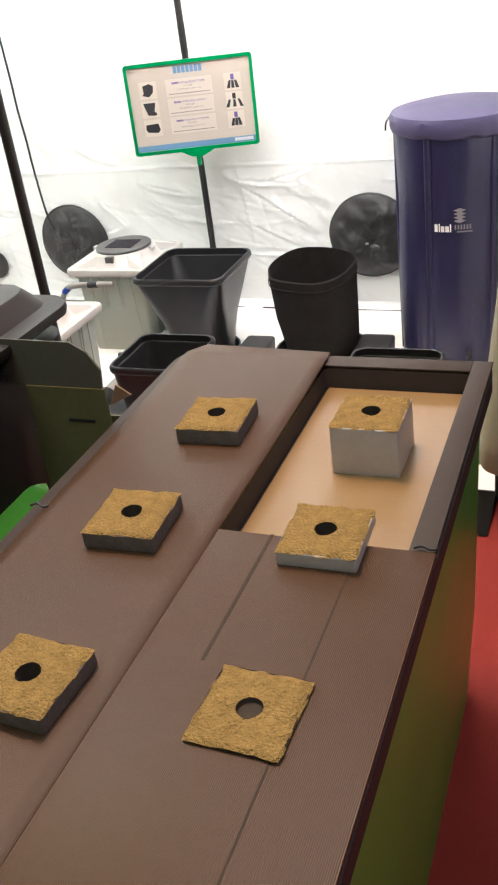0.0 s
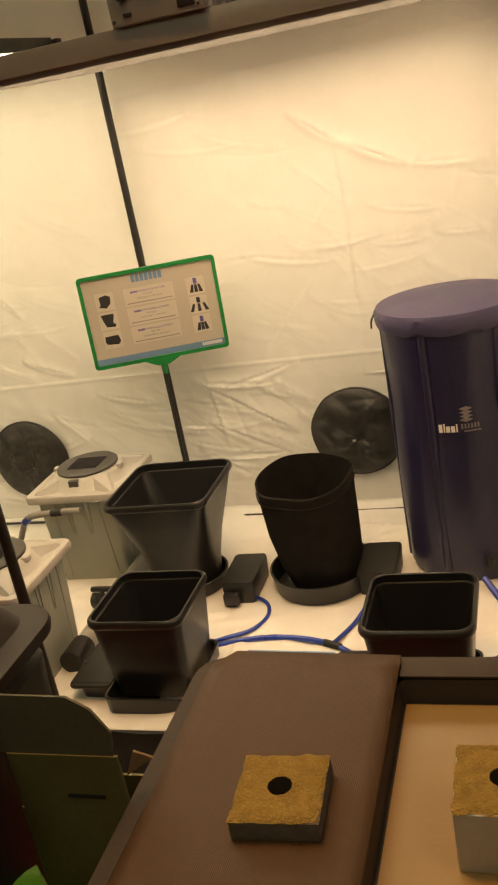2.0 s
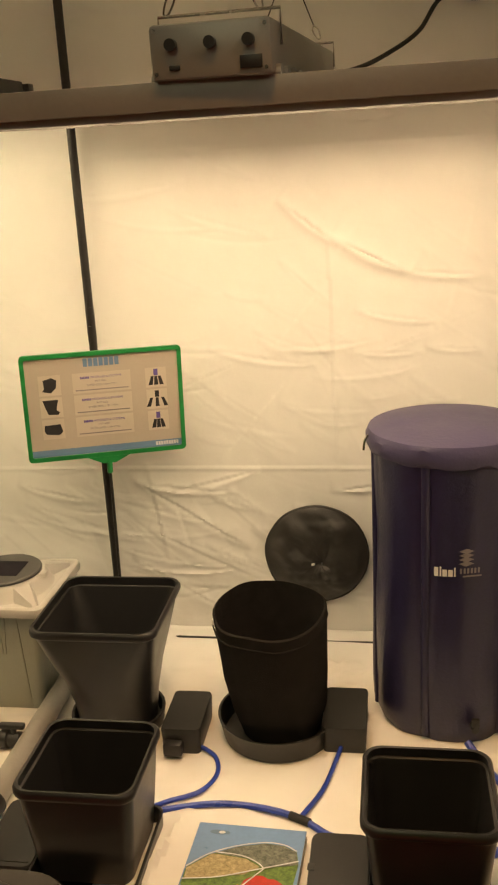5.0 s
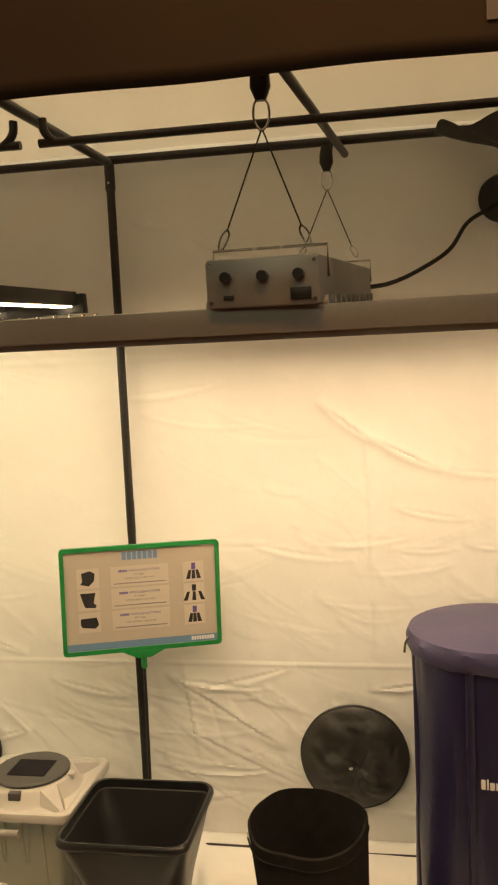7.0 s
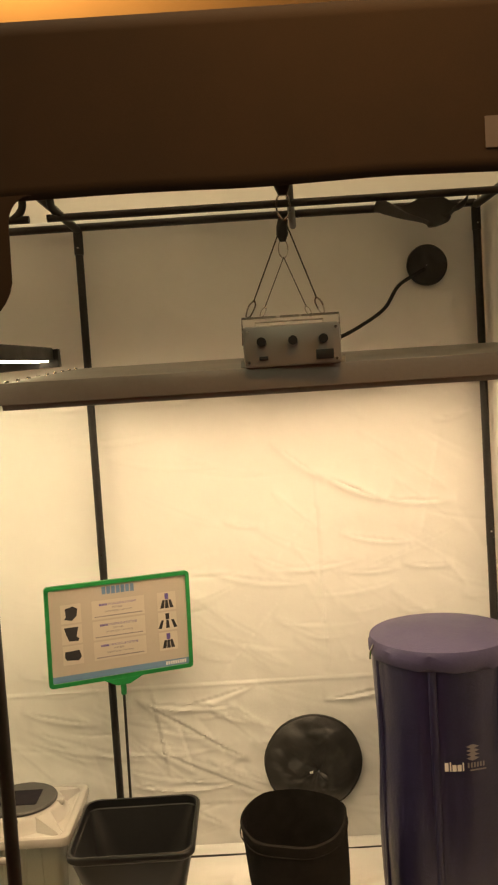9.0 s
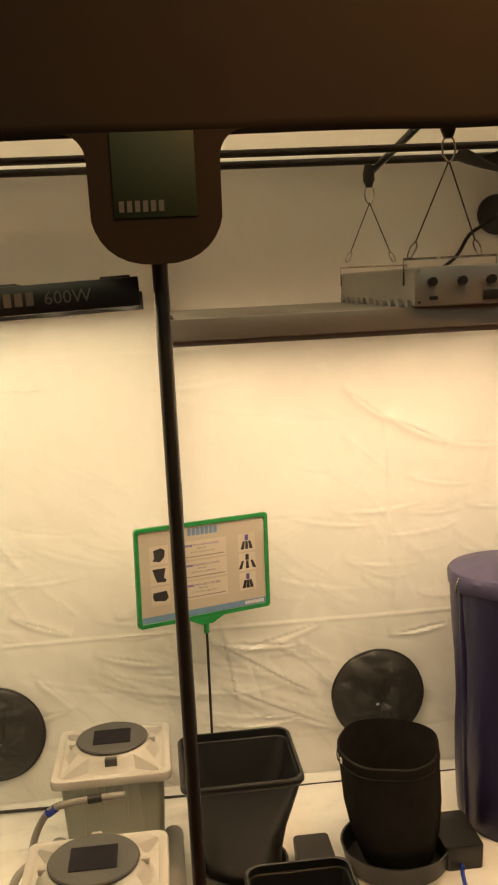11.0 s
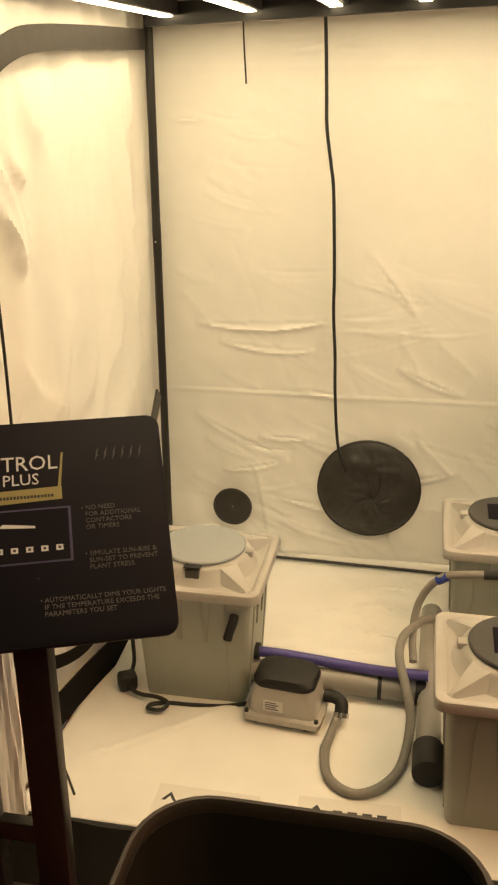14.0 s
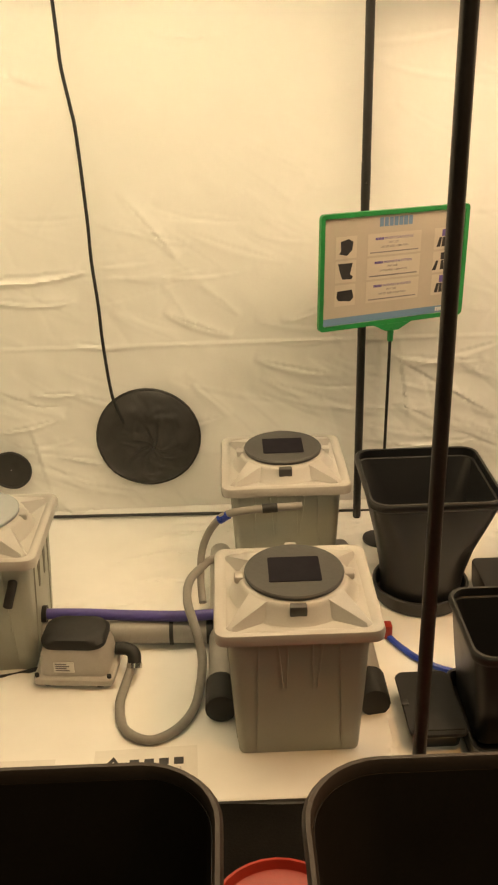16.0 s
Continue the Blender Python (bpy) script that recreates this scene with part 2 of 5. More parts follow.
def rr(w, d, r, z, cx=0.0, cy=0.0, n=5):
    """A ring: a rounded rectangle at height z."""
    r = min(r, w / 2 - 1e-5, d / 2 - 1e-5)
    out = []
    for k, (sx, sy) in enumerate(((1, 1), (-1, 1), (-1, -1), (1, -1))):
        for i in range(n + 1):
            a = radians(90 * k + 90 * i / n)
            out.append(Vector((cx + sx * (w / 2 - r) + r * math.cos(a), cy + sy * (d / 2 - r) + r * math.sin(a), z)))
    return out


def circle(r, z, cx=0.0, cy=0.0, n=32):
    return [Vector((cx + r * math.cos(2 * math.pi * i / n), cy + r * math.sin(2 * math.pi * i / n), z)) for i in range(n)]


def loft(rings, cap0=True, cap1=True, bm=None, closed=True):
    bm = bm or bmesh.new()
    vs = [[bm.verts.new(p) for p in ring] for ring in rings]
    n = len(vs[0])
    for a, b in zip(vs, vs[1:]):
        for i in range(n if closed else n - 1):
            j = (i + 1) % n
            bm.faces.new((a[i], a[j], b[j], b[i]))
    if cap0:
        bm.faces.new(vs[0][::-1])
    if cap1:
        bm.faces.new(vs[-1])
    return bm


def smooth_path(pts, steps=6):
    p = [Vector(q) for q in pts]
    p = [2 * p[0] - p[1]] + p + [2 * p[-1] - p[-2]]
    out = []
    for i in range(1, len(p) - 2):
        for k in range(steps):
            t = k / steps
            a, b, c, d = p[i - 1], p[i], p[i + 1], p[i + 2]
            out.append(0.5 * ((2 * b) + (c - a) * t + (2 * a - 5 * b + 4 * c - d) * t * t + (3 * b - a - 3 * c + d) * t ** 3))
    out.append(p[-2])
    return out


def tube(pts, r, n=8, steps=6, bm=None, flat=1.0):
    path = smooth_path(pts, steps) if steps > 1 else [Vector(q) for q in pts]
    rings, side = [], None
    for i, q in enumerate(path):
        d = (path[min(i + 1, len(path) - 1)] - path[max(i - 1, 0)]).normalized()
        if side is None:
            side = d.cross(Vector((0, 0, 1)) if abs(d.z) < 0.9 else Vector((1, 0, 0))).normalized()
        side = (side - d * side.dot(d)).normalized()
        up = side.cross(d)
        rings.append([q + side * (r * math.cos(2 * math.pi * k / n)) + up * (r * flat * math.sin(2 * math.pi * k / n)) for k in range(n)])
    return loft(rings, bm=bm)


def rod(a, b, r, n=10, bm=None):
    return tube([a, b], r, n, 1, bm)


def ribbon(pts, width, thick, normal, steps=6):
    """A flat strap along a path, lying on a surface with that normal."""
    path = smooth_path(pts, steps)
    nrm = Vector(normal)
    rings = []
    for i, q in enumerate(path):
        d = (path[min(i + 1, len(path) - 1)] - path[max(i - 1, 0)]).normalized()
        s = d.cross(nrm).normalized() * width / 2
        rings.append([q - s, q + s, q + s + nrm * thick, q - s + nrm * thick])
    return loft(rings)


def lettering(name, text, size, mat, m, parent, label="", extrude=0.0004, align="LEFT", shear=0.0):
    cu = bpy.data.curves.new(name, "FONT")
    cu.body, cu.size, cu.extrude, cu.align_x, cu.shear = text, size, extrude, align, shear
    cu.resolution_u = 2
    tmp = bpy.data.objects.new(name, cu)
    me = bpy.data.meshes.new_from_object(tmp)
    bpy.data.objects.remove(tmp)
    bpy.data.curves.remove(cu)
    me.materials.append(M[mat])
    ob = new(name, me)
    ob.parent = parent
    ob.matrix_local = m
    if label:
        ob["label"] = label
    return ob


def bars(n, w, h, gap=0.3, bm=None, x0=0.0, y0=0.0, t=0.0005, z=0.0):
    """A row of n plain upright blocks in place of letters, filling w by h."""
    bm = bm or bmesh.new()
    step = w / n
    for i in range(n):
        block(x0 + i * step, x0 + i * step + step * (1 - gap), y0, y0 + h, z, z + t, bm=bm)
    return bm


def brand_bars(n, w, h, gap, mat, m, parent, label):
    """A row of plain bars in place of a name, each a part of its own."""
    pitch = w / n
    for k in range(n):
        ob = part("brand_bar", block(k * pitch, k * pitch + pitch * (1 - gap), 0, h, 0, 0.0005), mat, parent, label)
        ob.matrix_local = m


def polygon(pts, z, t=0.0005, bm=None):
    return loft([[Vector((x, y, z)) for x, y in pts], [Vector((x, y, z + t)) for x, y in pts]], bm=bm)


def sheet(fn, nu, nv, bm=None):
    """A grid of points fn(u, v), u and v from 0 to 1."""
    bm = bm or bmesh.new()
    v = [[bm.verts.new(fn(i / nu, j / nv)) for j in range(nv + 1)] for i in range(nu + 1)]
    for i in range(nu):
        for j in range(nv):
            bm.faces.new((v[i][j], v[i + 1][j], v[i + 1][j + 1], v[i][j + 1]))
    return bm


def solid(ob, thick, offset=1.0):
    md = ob.modifiers.new("thickness", "SOLIDIFY")
    md.thickness, md.offset = thick, offset
    return ob


def fold_field(X, Z, folds):
    """Depth of many straight sharp folds (x0, z0, x1, z1, depth, width) over arrays of points."""
    out = np.zeros_like(X)
    for x0, z0, x1, z1, depth, width in folds:
        dx, dz = x1 - x0, z1 - z0
        t = ((X - x0) * dx + (Z - z0) * dz) / (dx * dx + dz * dz)
        c = np.clip(t, 0, 1)
        bend = 0.06 * math.hypot(dx, dz) * np.sin(math.pi * c)
        e = np.hypot(X - x0 - dx * c, Z - z0 - dz * c + bend)
        side = np.where((X - x0) * dz - (Z - z0) * dx > 0, 0.75, 2.4)
        out += depth * np.exp(-e / (width * side)) * np.sin(math.pi * np.clip(t, 0, 1)) ** 0.6
    return out


def random_folds(n, box, length, depth, width, lean, seed):
    """Folds scattered in a box (x0, x1, z0, z1), mostly along one lean (degrees)."""
    rnd = random.Random(seed)
    out = []
    for _ in range(n):
        a = radians(rnd.gauss(lean, 24))
        l = rnd.uniform(*length)
        x, z = rnd.uniform(box[0], box[1]), rnd.uniform(box[2], box[3])
        out.append((x, z, x + l * math.cos(a), z + l * math.sin(a), rnd.uniform(*depth) * rnd.choice((1, 1, -0.7)), rnd.uniform(*width)))
    return out


def wrinkle(x, z, amount=0.0075, low=1.0):
    """Depth of the creases in hanging fabric; stronger near the floor."""
    n1 = noise.noise(Vector((x * 2.1, z * 2.6, 0.3)))
    n2 = noise.noise(Vector((x * 5.0 + z * 3.0, z * 9.0, 4.1)))
    n3 = noise.noise(Vector((x * 14.0, z * 17.0 + x * 5, 8.7)))
    k = 0.40 + 1.7 * low * max(0.0, 1.0 - z / 0.85)
    return amount * (0.8 * n1 + k * (0.45 * n2 + 0.2 * n3))

# ---- the tent and the hall ----
LEFT, RIGHT, BACK, FRONT, ROOF = -1.988, 0.613, 3.560, 2.345, 2.135


NU, NV = 460, 400
HEIGHT = ROOF + 0.03
gx, gz = np.meshgrid(np.linspace(LEFT, RIGHT, NU + 1), np.linspace(0, HEIGHT, NV + 1), indexing="ij")
folds = [(-0.10, 1.40, 0.08, 1.26, 0.006, 0.015), (0.05, 1.29, 0.27, 1.18, 0.007, 0.015), (0.24, 1.19, 0.50, 1.17, 0.003, 0.013), (0.04, 1.30, 0.05, 0.62, 0.005, 0.016),
         (-0.60, 0.57, -0.22, 0.33, 0.008, 0.012), (-0.56, 0.40, -0.15, 0.20, 0.008, 0.010), (-0.62, 0.30, -0.30, 0.10, 0.006, 0.012), (-0.55, 0.62, -0.50, 0.30, 0.005, 0.014),
         (-1.87, 0.815, -1.45, 0.835, 0.006, 0.008), (-1.80, 0.76, -1.50, 0.74, 0.004, 0.008), (-1.36, 1.06, -1.20, 0.86, 0.006, 0.010), (-1.88, 0.52, -1.58, 0.38, 0.006, 0.010), (-1.25, 0.70, -1.05, 0.62, 0.006, 0.008), (-0.90, 0.66, -0.70, 0.74, 0.005, 0.008)]
folds += random_folds(150, (LEFT, RIGHT - 0.1, 0.06, 0.56), (0.14, 0.50), (0.0018, 0.0056), (0.005, 0.010), -22, 3)
folds += random_folds(100, (LEFT, RIGHT - 0.1, 0.60, 1.0), (0.12, 0.40), (0.0009, 0.0024), (0.005, 0.010), -8, 4)
folds += random_folds(110, (LEFT, RIGHT - 0.1, 0.95, 1.95), (0.10, 0.40), (0.0010, 0.0030), (0.004, 0.008), -15, 5)
folds = [(a, b, c, d, e * (1.9 if i < 14 else 1.75), w * 0.90) for i, (a, b, c, d, e, w) in enumerate(folds)]
depth_field = fold_field(gx, gz, folds)
depth_field += 0.0030 * np.exp(-((gz - 0.599) / 0.0035) ** 2) + 0.0015 * np.exp(-((gz - 0.02 - 1.52) / 0.008) ** 2)


def back_wall(u, v):
    i, j = round(u * NU), round(v * NV)
    x, z = LEFT + (RIGHT - LEFT) * u, HEIGHT * v
    y = wrinkle(x, z) + float(depth_field[i, j])
    return Vector((x, BACK + 0.012 - y, z))


solid(solo("wall_north", sheet(back_wall, NU, NV), "fabric", "wrinkled white fabric back wall of a grow tent", "tent wall", kind="structure"), 0.004, -1)

ly, lz = np.meshgrid(np.linspace(FRONT - 0.02, BACK + 0.01, 121), np.linspace(0, HEIGHT, 161), indexing="ij")
side_folds = [(2.55, 1.30, 2.66, 1.12, 0.012, 0.014), (2.62, 1.35, 2.72, 1.30, 0.010, 0.012), (2.70, 0.70, 2.95, 1.00, 0.008, 0.014), (2.9, 0.55, 3.3, 0.95, 0.010, 0.018), (3.1, 0.60, 3.45, 0.80, 0.008, 0.014)]
side_folds += random_folds(90, (2.35, 3.45, 0.05, 1.6), (0.12, 0.5), (0.003, 0.008), (0.006, 0.012), 80, 8)
side_field = 2.8 * fold_field(ly, lz, side_folds)


def left_wall(u, v):
    y, z = FRONT - 0.02 + (BACK - FRONT + 0.03) * u, HEIGHT * v
    d = wrinkle(y + 7, z, 0.005) + float(side_field[round(u * 120), round(v * 160)]) + 0.009 * math.sin(y * 34 + 2 * noise.noise(Vector((y * 3, z, 1)))) * (0.4 + 0.6 * v)
    return Vector((LEFT - 0.012 + d, y, z))


solid(solo("wall_west", sheet(left_wall, 120, 160), "fabric", "loose pleated white fabric side wall of the tent", "tent wall", kind="structure"), 0.004, 1)


def right_wall(u, v):
    y, z = FRONT - 0.02 + (BACK - FRONT + 0.03) * u, -0.015 + (HEIGHT + 0.015) * v
    return Vector((RIGHT + 0.012 - wrinkle(y + 3, z, 0.004), y, z))


solid(solo("wall_east", sheet(right_wall, 80, 90), "fabric", "white fabric side wall of the tent", "tent wall", kind="structure"), 0.004, -1)


def roof(u, v):
    x, y = LEFT + (RIGHT - LEFT) * u, FRONT + (BACK - FRONT) * v
    return Vector((x, y, ROOF + 0.01 - 0.02 * math.sin(math.pi * v) + wrinkle(x, y * 0.5 + 1, 0.004)))


solid(solo("ceiling", sheet(roof, 100, 50), "roof", "white fabric tent roof held by black poles", "tent roof", kind="structure"), 0.004, 1)


def tent_floor(u, v):
    x, y = LEFT + (RIGHT - LEFT) * u, FRONT + 0.004 + (BACK - FRONT) * v
    z = 0.006 + 0.9 * wrinkle(x * 0.9 + 20, y + 0.9, 0.004, 0.0)
    z += float(floor_field[round(u * 260), round(v * 140)])
    z += 0.05 * max(0.0, (y - 3.50) / 0.06) ** 2 * 0.8
    return Vector((x, y, z))


fx, fy = np.meshgrid(np.linspace(LEFT, RIGHT, 261), np.linspace(FRONT + 0.004, BACK + 0.004, 141), indexing="ij")
floor_folds = [(-1.93, 2.50, -1.58, 2.78, 0.010, 0.010), (-1.45, 3.30, -1.05, 3.34, 0.009, 0.016), (-1.40, 3.20, -1.10, 3.16, 0.007, 0.016), (-1.35, 3.42, -1.0, 3.45, 0.009, 0.014), (-1.5, 3.05, -1.2, 3.10, 0.005, 0.014), (-0.35, 2.36, -0.27, 2.75, 0.010, 0.018), (-0.30, 2.36, -0.34, 2.62, 0.008, 0.014), (-0.30, 3.40, 0.12, 3.42, 0.010, 0.016), (-0.3, 3.32, 0.1, 3.30, 0.006, 0.016), (0.45, 2.45, 0.54, 2.95, 0.002, 0.018), (-0.74, 2.36, -0.70, 2.75, 0.006, 0.014)]
floor_folds += random_folds(60, (LEFT, RIGHT, 2.68, 3.5), (0.08, 0.35), (0.002, 0.008), (0.007, 0.014), 8, 11)
floor_folds = [(a, b, c, d, e * (1.5 if i < 11 else 1.2), w * 1.15) for i, (a, b, c, d, e, w) in enumerate(floor_folds)]
floor_field = 2.2 * fold_field(fx, fy, floor_folds)


solid(solo("tent_floor", sheet(tent_floor, 260, 140), "floor_sheet", "creased white sheet covering the tent floor", "tent floor", kind="structure"), 0.003, -1)

# the dark welt where wall and floor meet
solo("trim", tube([(LEFT + 0.02, 3.545, 0.045), (-1.3, 3.538, 0.040), (-0.66, 3.54, 0.028), (0.0, 3.54, 0.022), (RIGHT - 0.02, 3.54, 0.022)], 0.005, 6), "black_cloth", "black welt along the foot of the tent wall", "trim", kind="structure")


def carpet(u, v):
    return Vector((-6 + 12 * u, -4.5 + 13 * v, -0.02))


solo("floor", sheet(carpet, 8, 8), "carpet", "worn red exhibition carpet with scuffs", "floor", kind="structure")
solo("wall_south", block(-6, 6, -4.6, -4.5, -0.02, 4.2), "hall", "dark wall of the exhibition hall", "wall", kind="structure")
solo("wall_hall_north", block(-6, 6, 8.4, 8.5, -0.02, 4.2), "hall_ceiling", "far wall of the exhibition hall", "wall", kind="structure")
solo("wall_hall_east", block(6, 6.1, -4.5, 8.4, -0.02, 4.2), "hall", "dark side wall of the exhibition hall", "wall", kind="structure")
solo("wall_hall_west", block(-6.1, -6, -4.5, 8.4, -0.02, 4.2), "hall", "dark side wall of the exhibition hall", "wall", kind="structure")
solo("wall_partition", block(1.40, 6, 2.62, 2.68, -0.02, 4.2), "hall", "dark partition of the neighbouring stand", "wall", kind="structure")
solo("ceiling_hall", block(-6, 6, -4.5, 8.4, 4.2, 4.3), "hall_ceiling", "high ceiling of the exhibition hall", "ceiling", kind="structure")

# poles of the tent
frame_thing = thing("pole_skeleton", pose(0, 0, 0), "black steel pole frame of the grow tent", "tent frame")
POLE = 0.0125
MID = -0.665


def pole(a, b, r=POLE, name="pole"):
    return part(name, rod(a, b, r, 12), "pole", frame_thing)


for x in (LEFT + 0.018, MID, RIGHT - 0.018):
    pole((x, 3.522, 0.0), (x, 3.522, 2.115))
for x, y in ((LEFT - 0.045, FRONT), (-0.694, FRONT + 0.036), (RIGHT - 0.010, FRONT)):
    pole((x, y, 0.0), (x, y, 2.115), 0.0145)
for x in (LEFT + 0.018, MID, RIGHT - 0.018):
    pole((x, FRONT, 2.108), (x, 3.52, 2.108))
for y in (FRONT, 3.52):
    pole((LEFT + 0.02, y, 2.115), (RIGHT - 0.02, y, 2.115), 0.0125)
pole((LEFT + 0.018, FRONT, 1.962), (LEFT + 0.018, 3.52, 1.985), 0.014)
pole((LEFT + 0.02, FRONT - 0.004, -0.004), (RIGHT - 0.02, FRONT - 0.004, -0.004), 0.015)
# sleeves and bolts at the joints
for x in (LEFT + 0.018, MID, RIGHT - 0.018):
    part("joint", rod((x, 3.522, 1.02), (x, 3.522, 1.12), 0.0132, 12), "pole", frame_thing)
    part("joint", rod((x, 3.522, 2.03), (x, 3.522, 2.115), 0.0150, 12), "pole", frame_thing)
    for z in (1.067, 2.05):
        part("bolt", rod((x, 3.5085, z), (x, 3.5055, z), 0.0032, 8), "steel", frame_thing, "small steel pin")
# light hanging bars with bent ends, and bars from front to back
for x0, x1 in ((MID + 0.035, RIGHT - 0.05), (LEFT + 0.05, MID - 0.035)):
    part("hanging_bar", tube([(x0, 2.95, 2.10), (x0 + 0.004, 2.95, 2.07), (x0 + 0.03, 2.95, 2.047), (x0 + 0.08, 2.95, 2.045), (x1 - 0.08, 2.95, 2.045), (x1 - 0.03, 2.95, 2.047), (x1 - 0.004, 2.95, 2.07), (x1, 2.95, 2.10)], 0.010, 10), "pole", frame_thing)
for x in (-0.035, -1.355):
    pole((x - 0.03, FRONT, 2.078), (x + 0.05, 3.52, 2.078), 0.0105, "hanging_bar")

# dark skirt of the tent under its front edge
solo("tent_skirt", sheet(lambda u, v: Vector((LEFT + 0.02 + (RIGHT - LEFT - 0.04) * u, FRONT - 0.014 - 0.155 * v + 0.004 * math.sin(u * 60), 0.016 - 0.032 * v ** 0.5 + 0.006 * noise.noise(Vector((u * 20, v * 3, 0))) * v)), 160, 6), "skirt", "black fabric door flap lying along the tent sill", "tent flap")

# header banner with its rounded tongue
banner_thing = thing("tent_banner", pose(0, 2.286, 0), "dark brown-black header banner over the tent front", "banner")


def hanging_cloth(u, v):
    x, z = -1.985 + 2.625 * u, 1.957 + 0.315 * v
    low = 0.004 * noise.noise(Vector((x * 4, 0, 0))) * (1 - v)
    return Vector((x, 0.004 * noise.noise(Vector((x * 1.5, z * 2, 6))), z + low))


solid(part("cloth", sheet(hanging_cloth, 90, 12), "banner", banner_thing), 0.003)
tongue = []
cx, half = -0.694, 0.1205
for i in range(9):
    a = radians(90 * i / 8)
    tongue.append((cx - half - 0.045 + 0.045 * math.sin(a), 1.965 - 0.05 * (1 - math.cos(a))))
for i in range(1, 16):
    a = radians(180 + 180 * i / 16)
    tongue.append((cx + half * math.copysign(abs(math.cos(a)) ** 0.8, math.cos(a)), 1.83 + 0.10 * math.sin(a)))
for i in range(9):
    a = radians(90 - 90 * i / 8)
    tongue.append((cx + half + 0.045 - 0.045 * math.sin(a), 1.965 - 0.05 * (1 - math.cos(a))))
part("tongue", loft([[Vector((x, -0.006, z)) for x, z in tongue], [Vector((x, -0.010, z)) for x, z in tongue]]), "banner", banner_thing)
part("green_square", block(-0.770, -0.620, -0.0125, -0.0105, 1.814, 1.964, 0.0004), "dark_green", banner_thing, "dark green printed square")
brand_bars(6, 0.086, 0.020, 0.35, "faint_ink", pose(-0.761, -0.0135, 1.824, 90), banner_thing, "dim bar in place of a brand name")
brand_bars(6, 0.22, 0.056, 0.28, "faint_ink", pose(0.297, -0.006, 1.998, 90), banner_thing, "dim bar in place of a brand name")


# round vents with gathered black cloth
def vent(x, z, r, name="vent", gather=True, seed=0.0, pleats=1.0):
    off = (0.10 * r, -0.16 * r) if gather else (0.0, 0.0)

    def f(u, v):
        a = 2 * math.pi * u
        k = r * (0.02 + 0.98 * v) * (1 + 0.018 * noise.noise(Vector((math.cos(a) * 2, math.sin(a) * 2, seed))))
        px, pz = k * math.cos(a) + off[0] * (1 - v), k * math.sin(a) + off[1] * (1 - v)
        if gather:
            # cloth drawn together off centre: puffed ring, pleats that die out towards the hem
            w = a + 0.9 * (1 - v) + 0.5 * noise.noise(Vector((math.cos(a), math.sin(a), seed + 4)))
            pleat = abs(math.sin(5.5 * w + seed)) ** 0.7 + 0.6 * abs(math.sin(9.0 * w - 2 * v + seed * 2)) ** 0.6
            puff = 0.028 * math.sin(math.pi * min(1.0, 0.18 + 0.82 * v)) ** 0.8 + 0.012 * pleats * pleat * (1 - v) ** 0.55 * min(1.0, 5 * v + 0.15)
            puff += 0.020 * noise.noise(Vector((px * 16, pz * 16, seed))) * (1 - v ** 4) + 0.008 * abs(noise.noise(Vector((px * 34, pz * 34, seed + 2)))) * (1 - v ** 4)
        else:
            puff = 0.004 + 0.006 * noise.noise(Vector((px * 30, pz * 30, seed))) * (1 - v)
        return Vector((px, -0.004 - max(0.0, puff), pz))
    ob = thing(name, pose(x, BACK - 0.006, z), "round vent port closed with gathered black cloth" if gather else "small round black cloth vent port", "vent", "vents of the tent")
    part("cloth", sheet(f, 132, 34), "black_cloth", ob)
    part("hem", tube([f(k / 40, 1.0) for k in range(41)], 0.004, 6, 1), "black_cloth", ob)
    return ob


vent(-0.020, 0.322, 0.160, seed=1.0, pleats=0.25)
vent(-1.319, 0.307, 0.160, seed=5.0, pleats=0.32)
vent(-1.758, 0.211, 0.061, gather=False, seed=2.0)
vent(0.437, 1.932, 0.062, gather=False, seed=3.0)
side_vent = vent(0, 0, 0.128, gather=False, seed=9.0)
side_vent.matrix_world = pose(LEFT + 0.022, 2.835, 1.805, 0, 0, 90)
solo("cord_toggle", block(-0.006, 0.006, -0.004, 0.004, -0.004, 0.004, 0.002), "white_paper", "small white cord toggle on the vent cloth", "toggle", m=pose(-0.030, 3.520, 0.300))


# drawn-in black duct sleeves under the roof
def sleeve(top, low, spread, depth, seed):
    def f(u, v):
        a = 2 * math.pi * u
        k = (1 - v) ** 1.05
        w = spread * (0.10 + 0.90 * k) * (1 + 0.10 * noise.noise(Vector((math.cos(a) * 1.5, v * 6, seed))))
        x = top[0] * (1 - v) + low[0] * v + 0.02 * math.sin(v * 7 + seed) * v
        z = top[2] * (1 - v) + low[2] * v
        return Vector((x + w * math.cos(a), top[1] + depth * (0.25 + 0.75 * k) * math.sin(a) - 0.02 * v, z + 0.015 * math.sin(a * 5 + seed) * (1 - v)))
    return solo("duct_sleeve", sheet(f, 48, 18), "black_cloth", "drawn-in black cloth duct sleeve hanging under the tent roof", "duct sleeve", "duct sleeves")


sleeve((-1.752, 3.42, 2.10), (-1.776, 3.42, 1.81), 0.178, 0.08, 1.0)
sleeve((0.405, 3.42, 2.105), (0.434, 3.42, 2.03), 0.140, 0.07, 2.6)
solo("cord_end", tube([(-1.766, 3.40, 1.87), (-1.773, 3.40, 1.81)], 0.004, 6, 2), "white_paper", "pale drawstring toggle of the duct sleeve", "drawstring")
solo("drawstring", tube([(-1.710, 3.47, 1.90), (-1.700, 3.49, 1.78), (-1.698, 3.495, 1.62), (-1.692, 3.495, 1.497)], 0.0025, 5), "rope", "thin black drawstring hanging by the back wall", "drawstring")

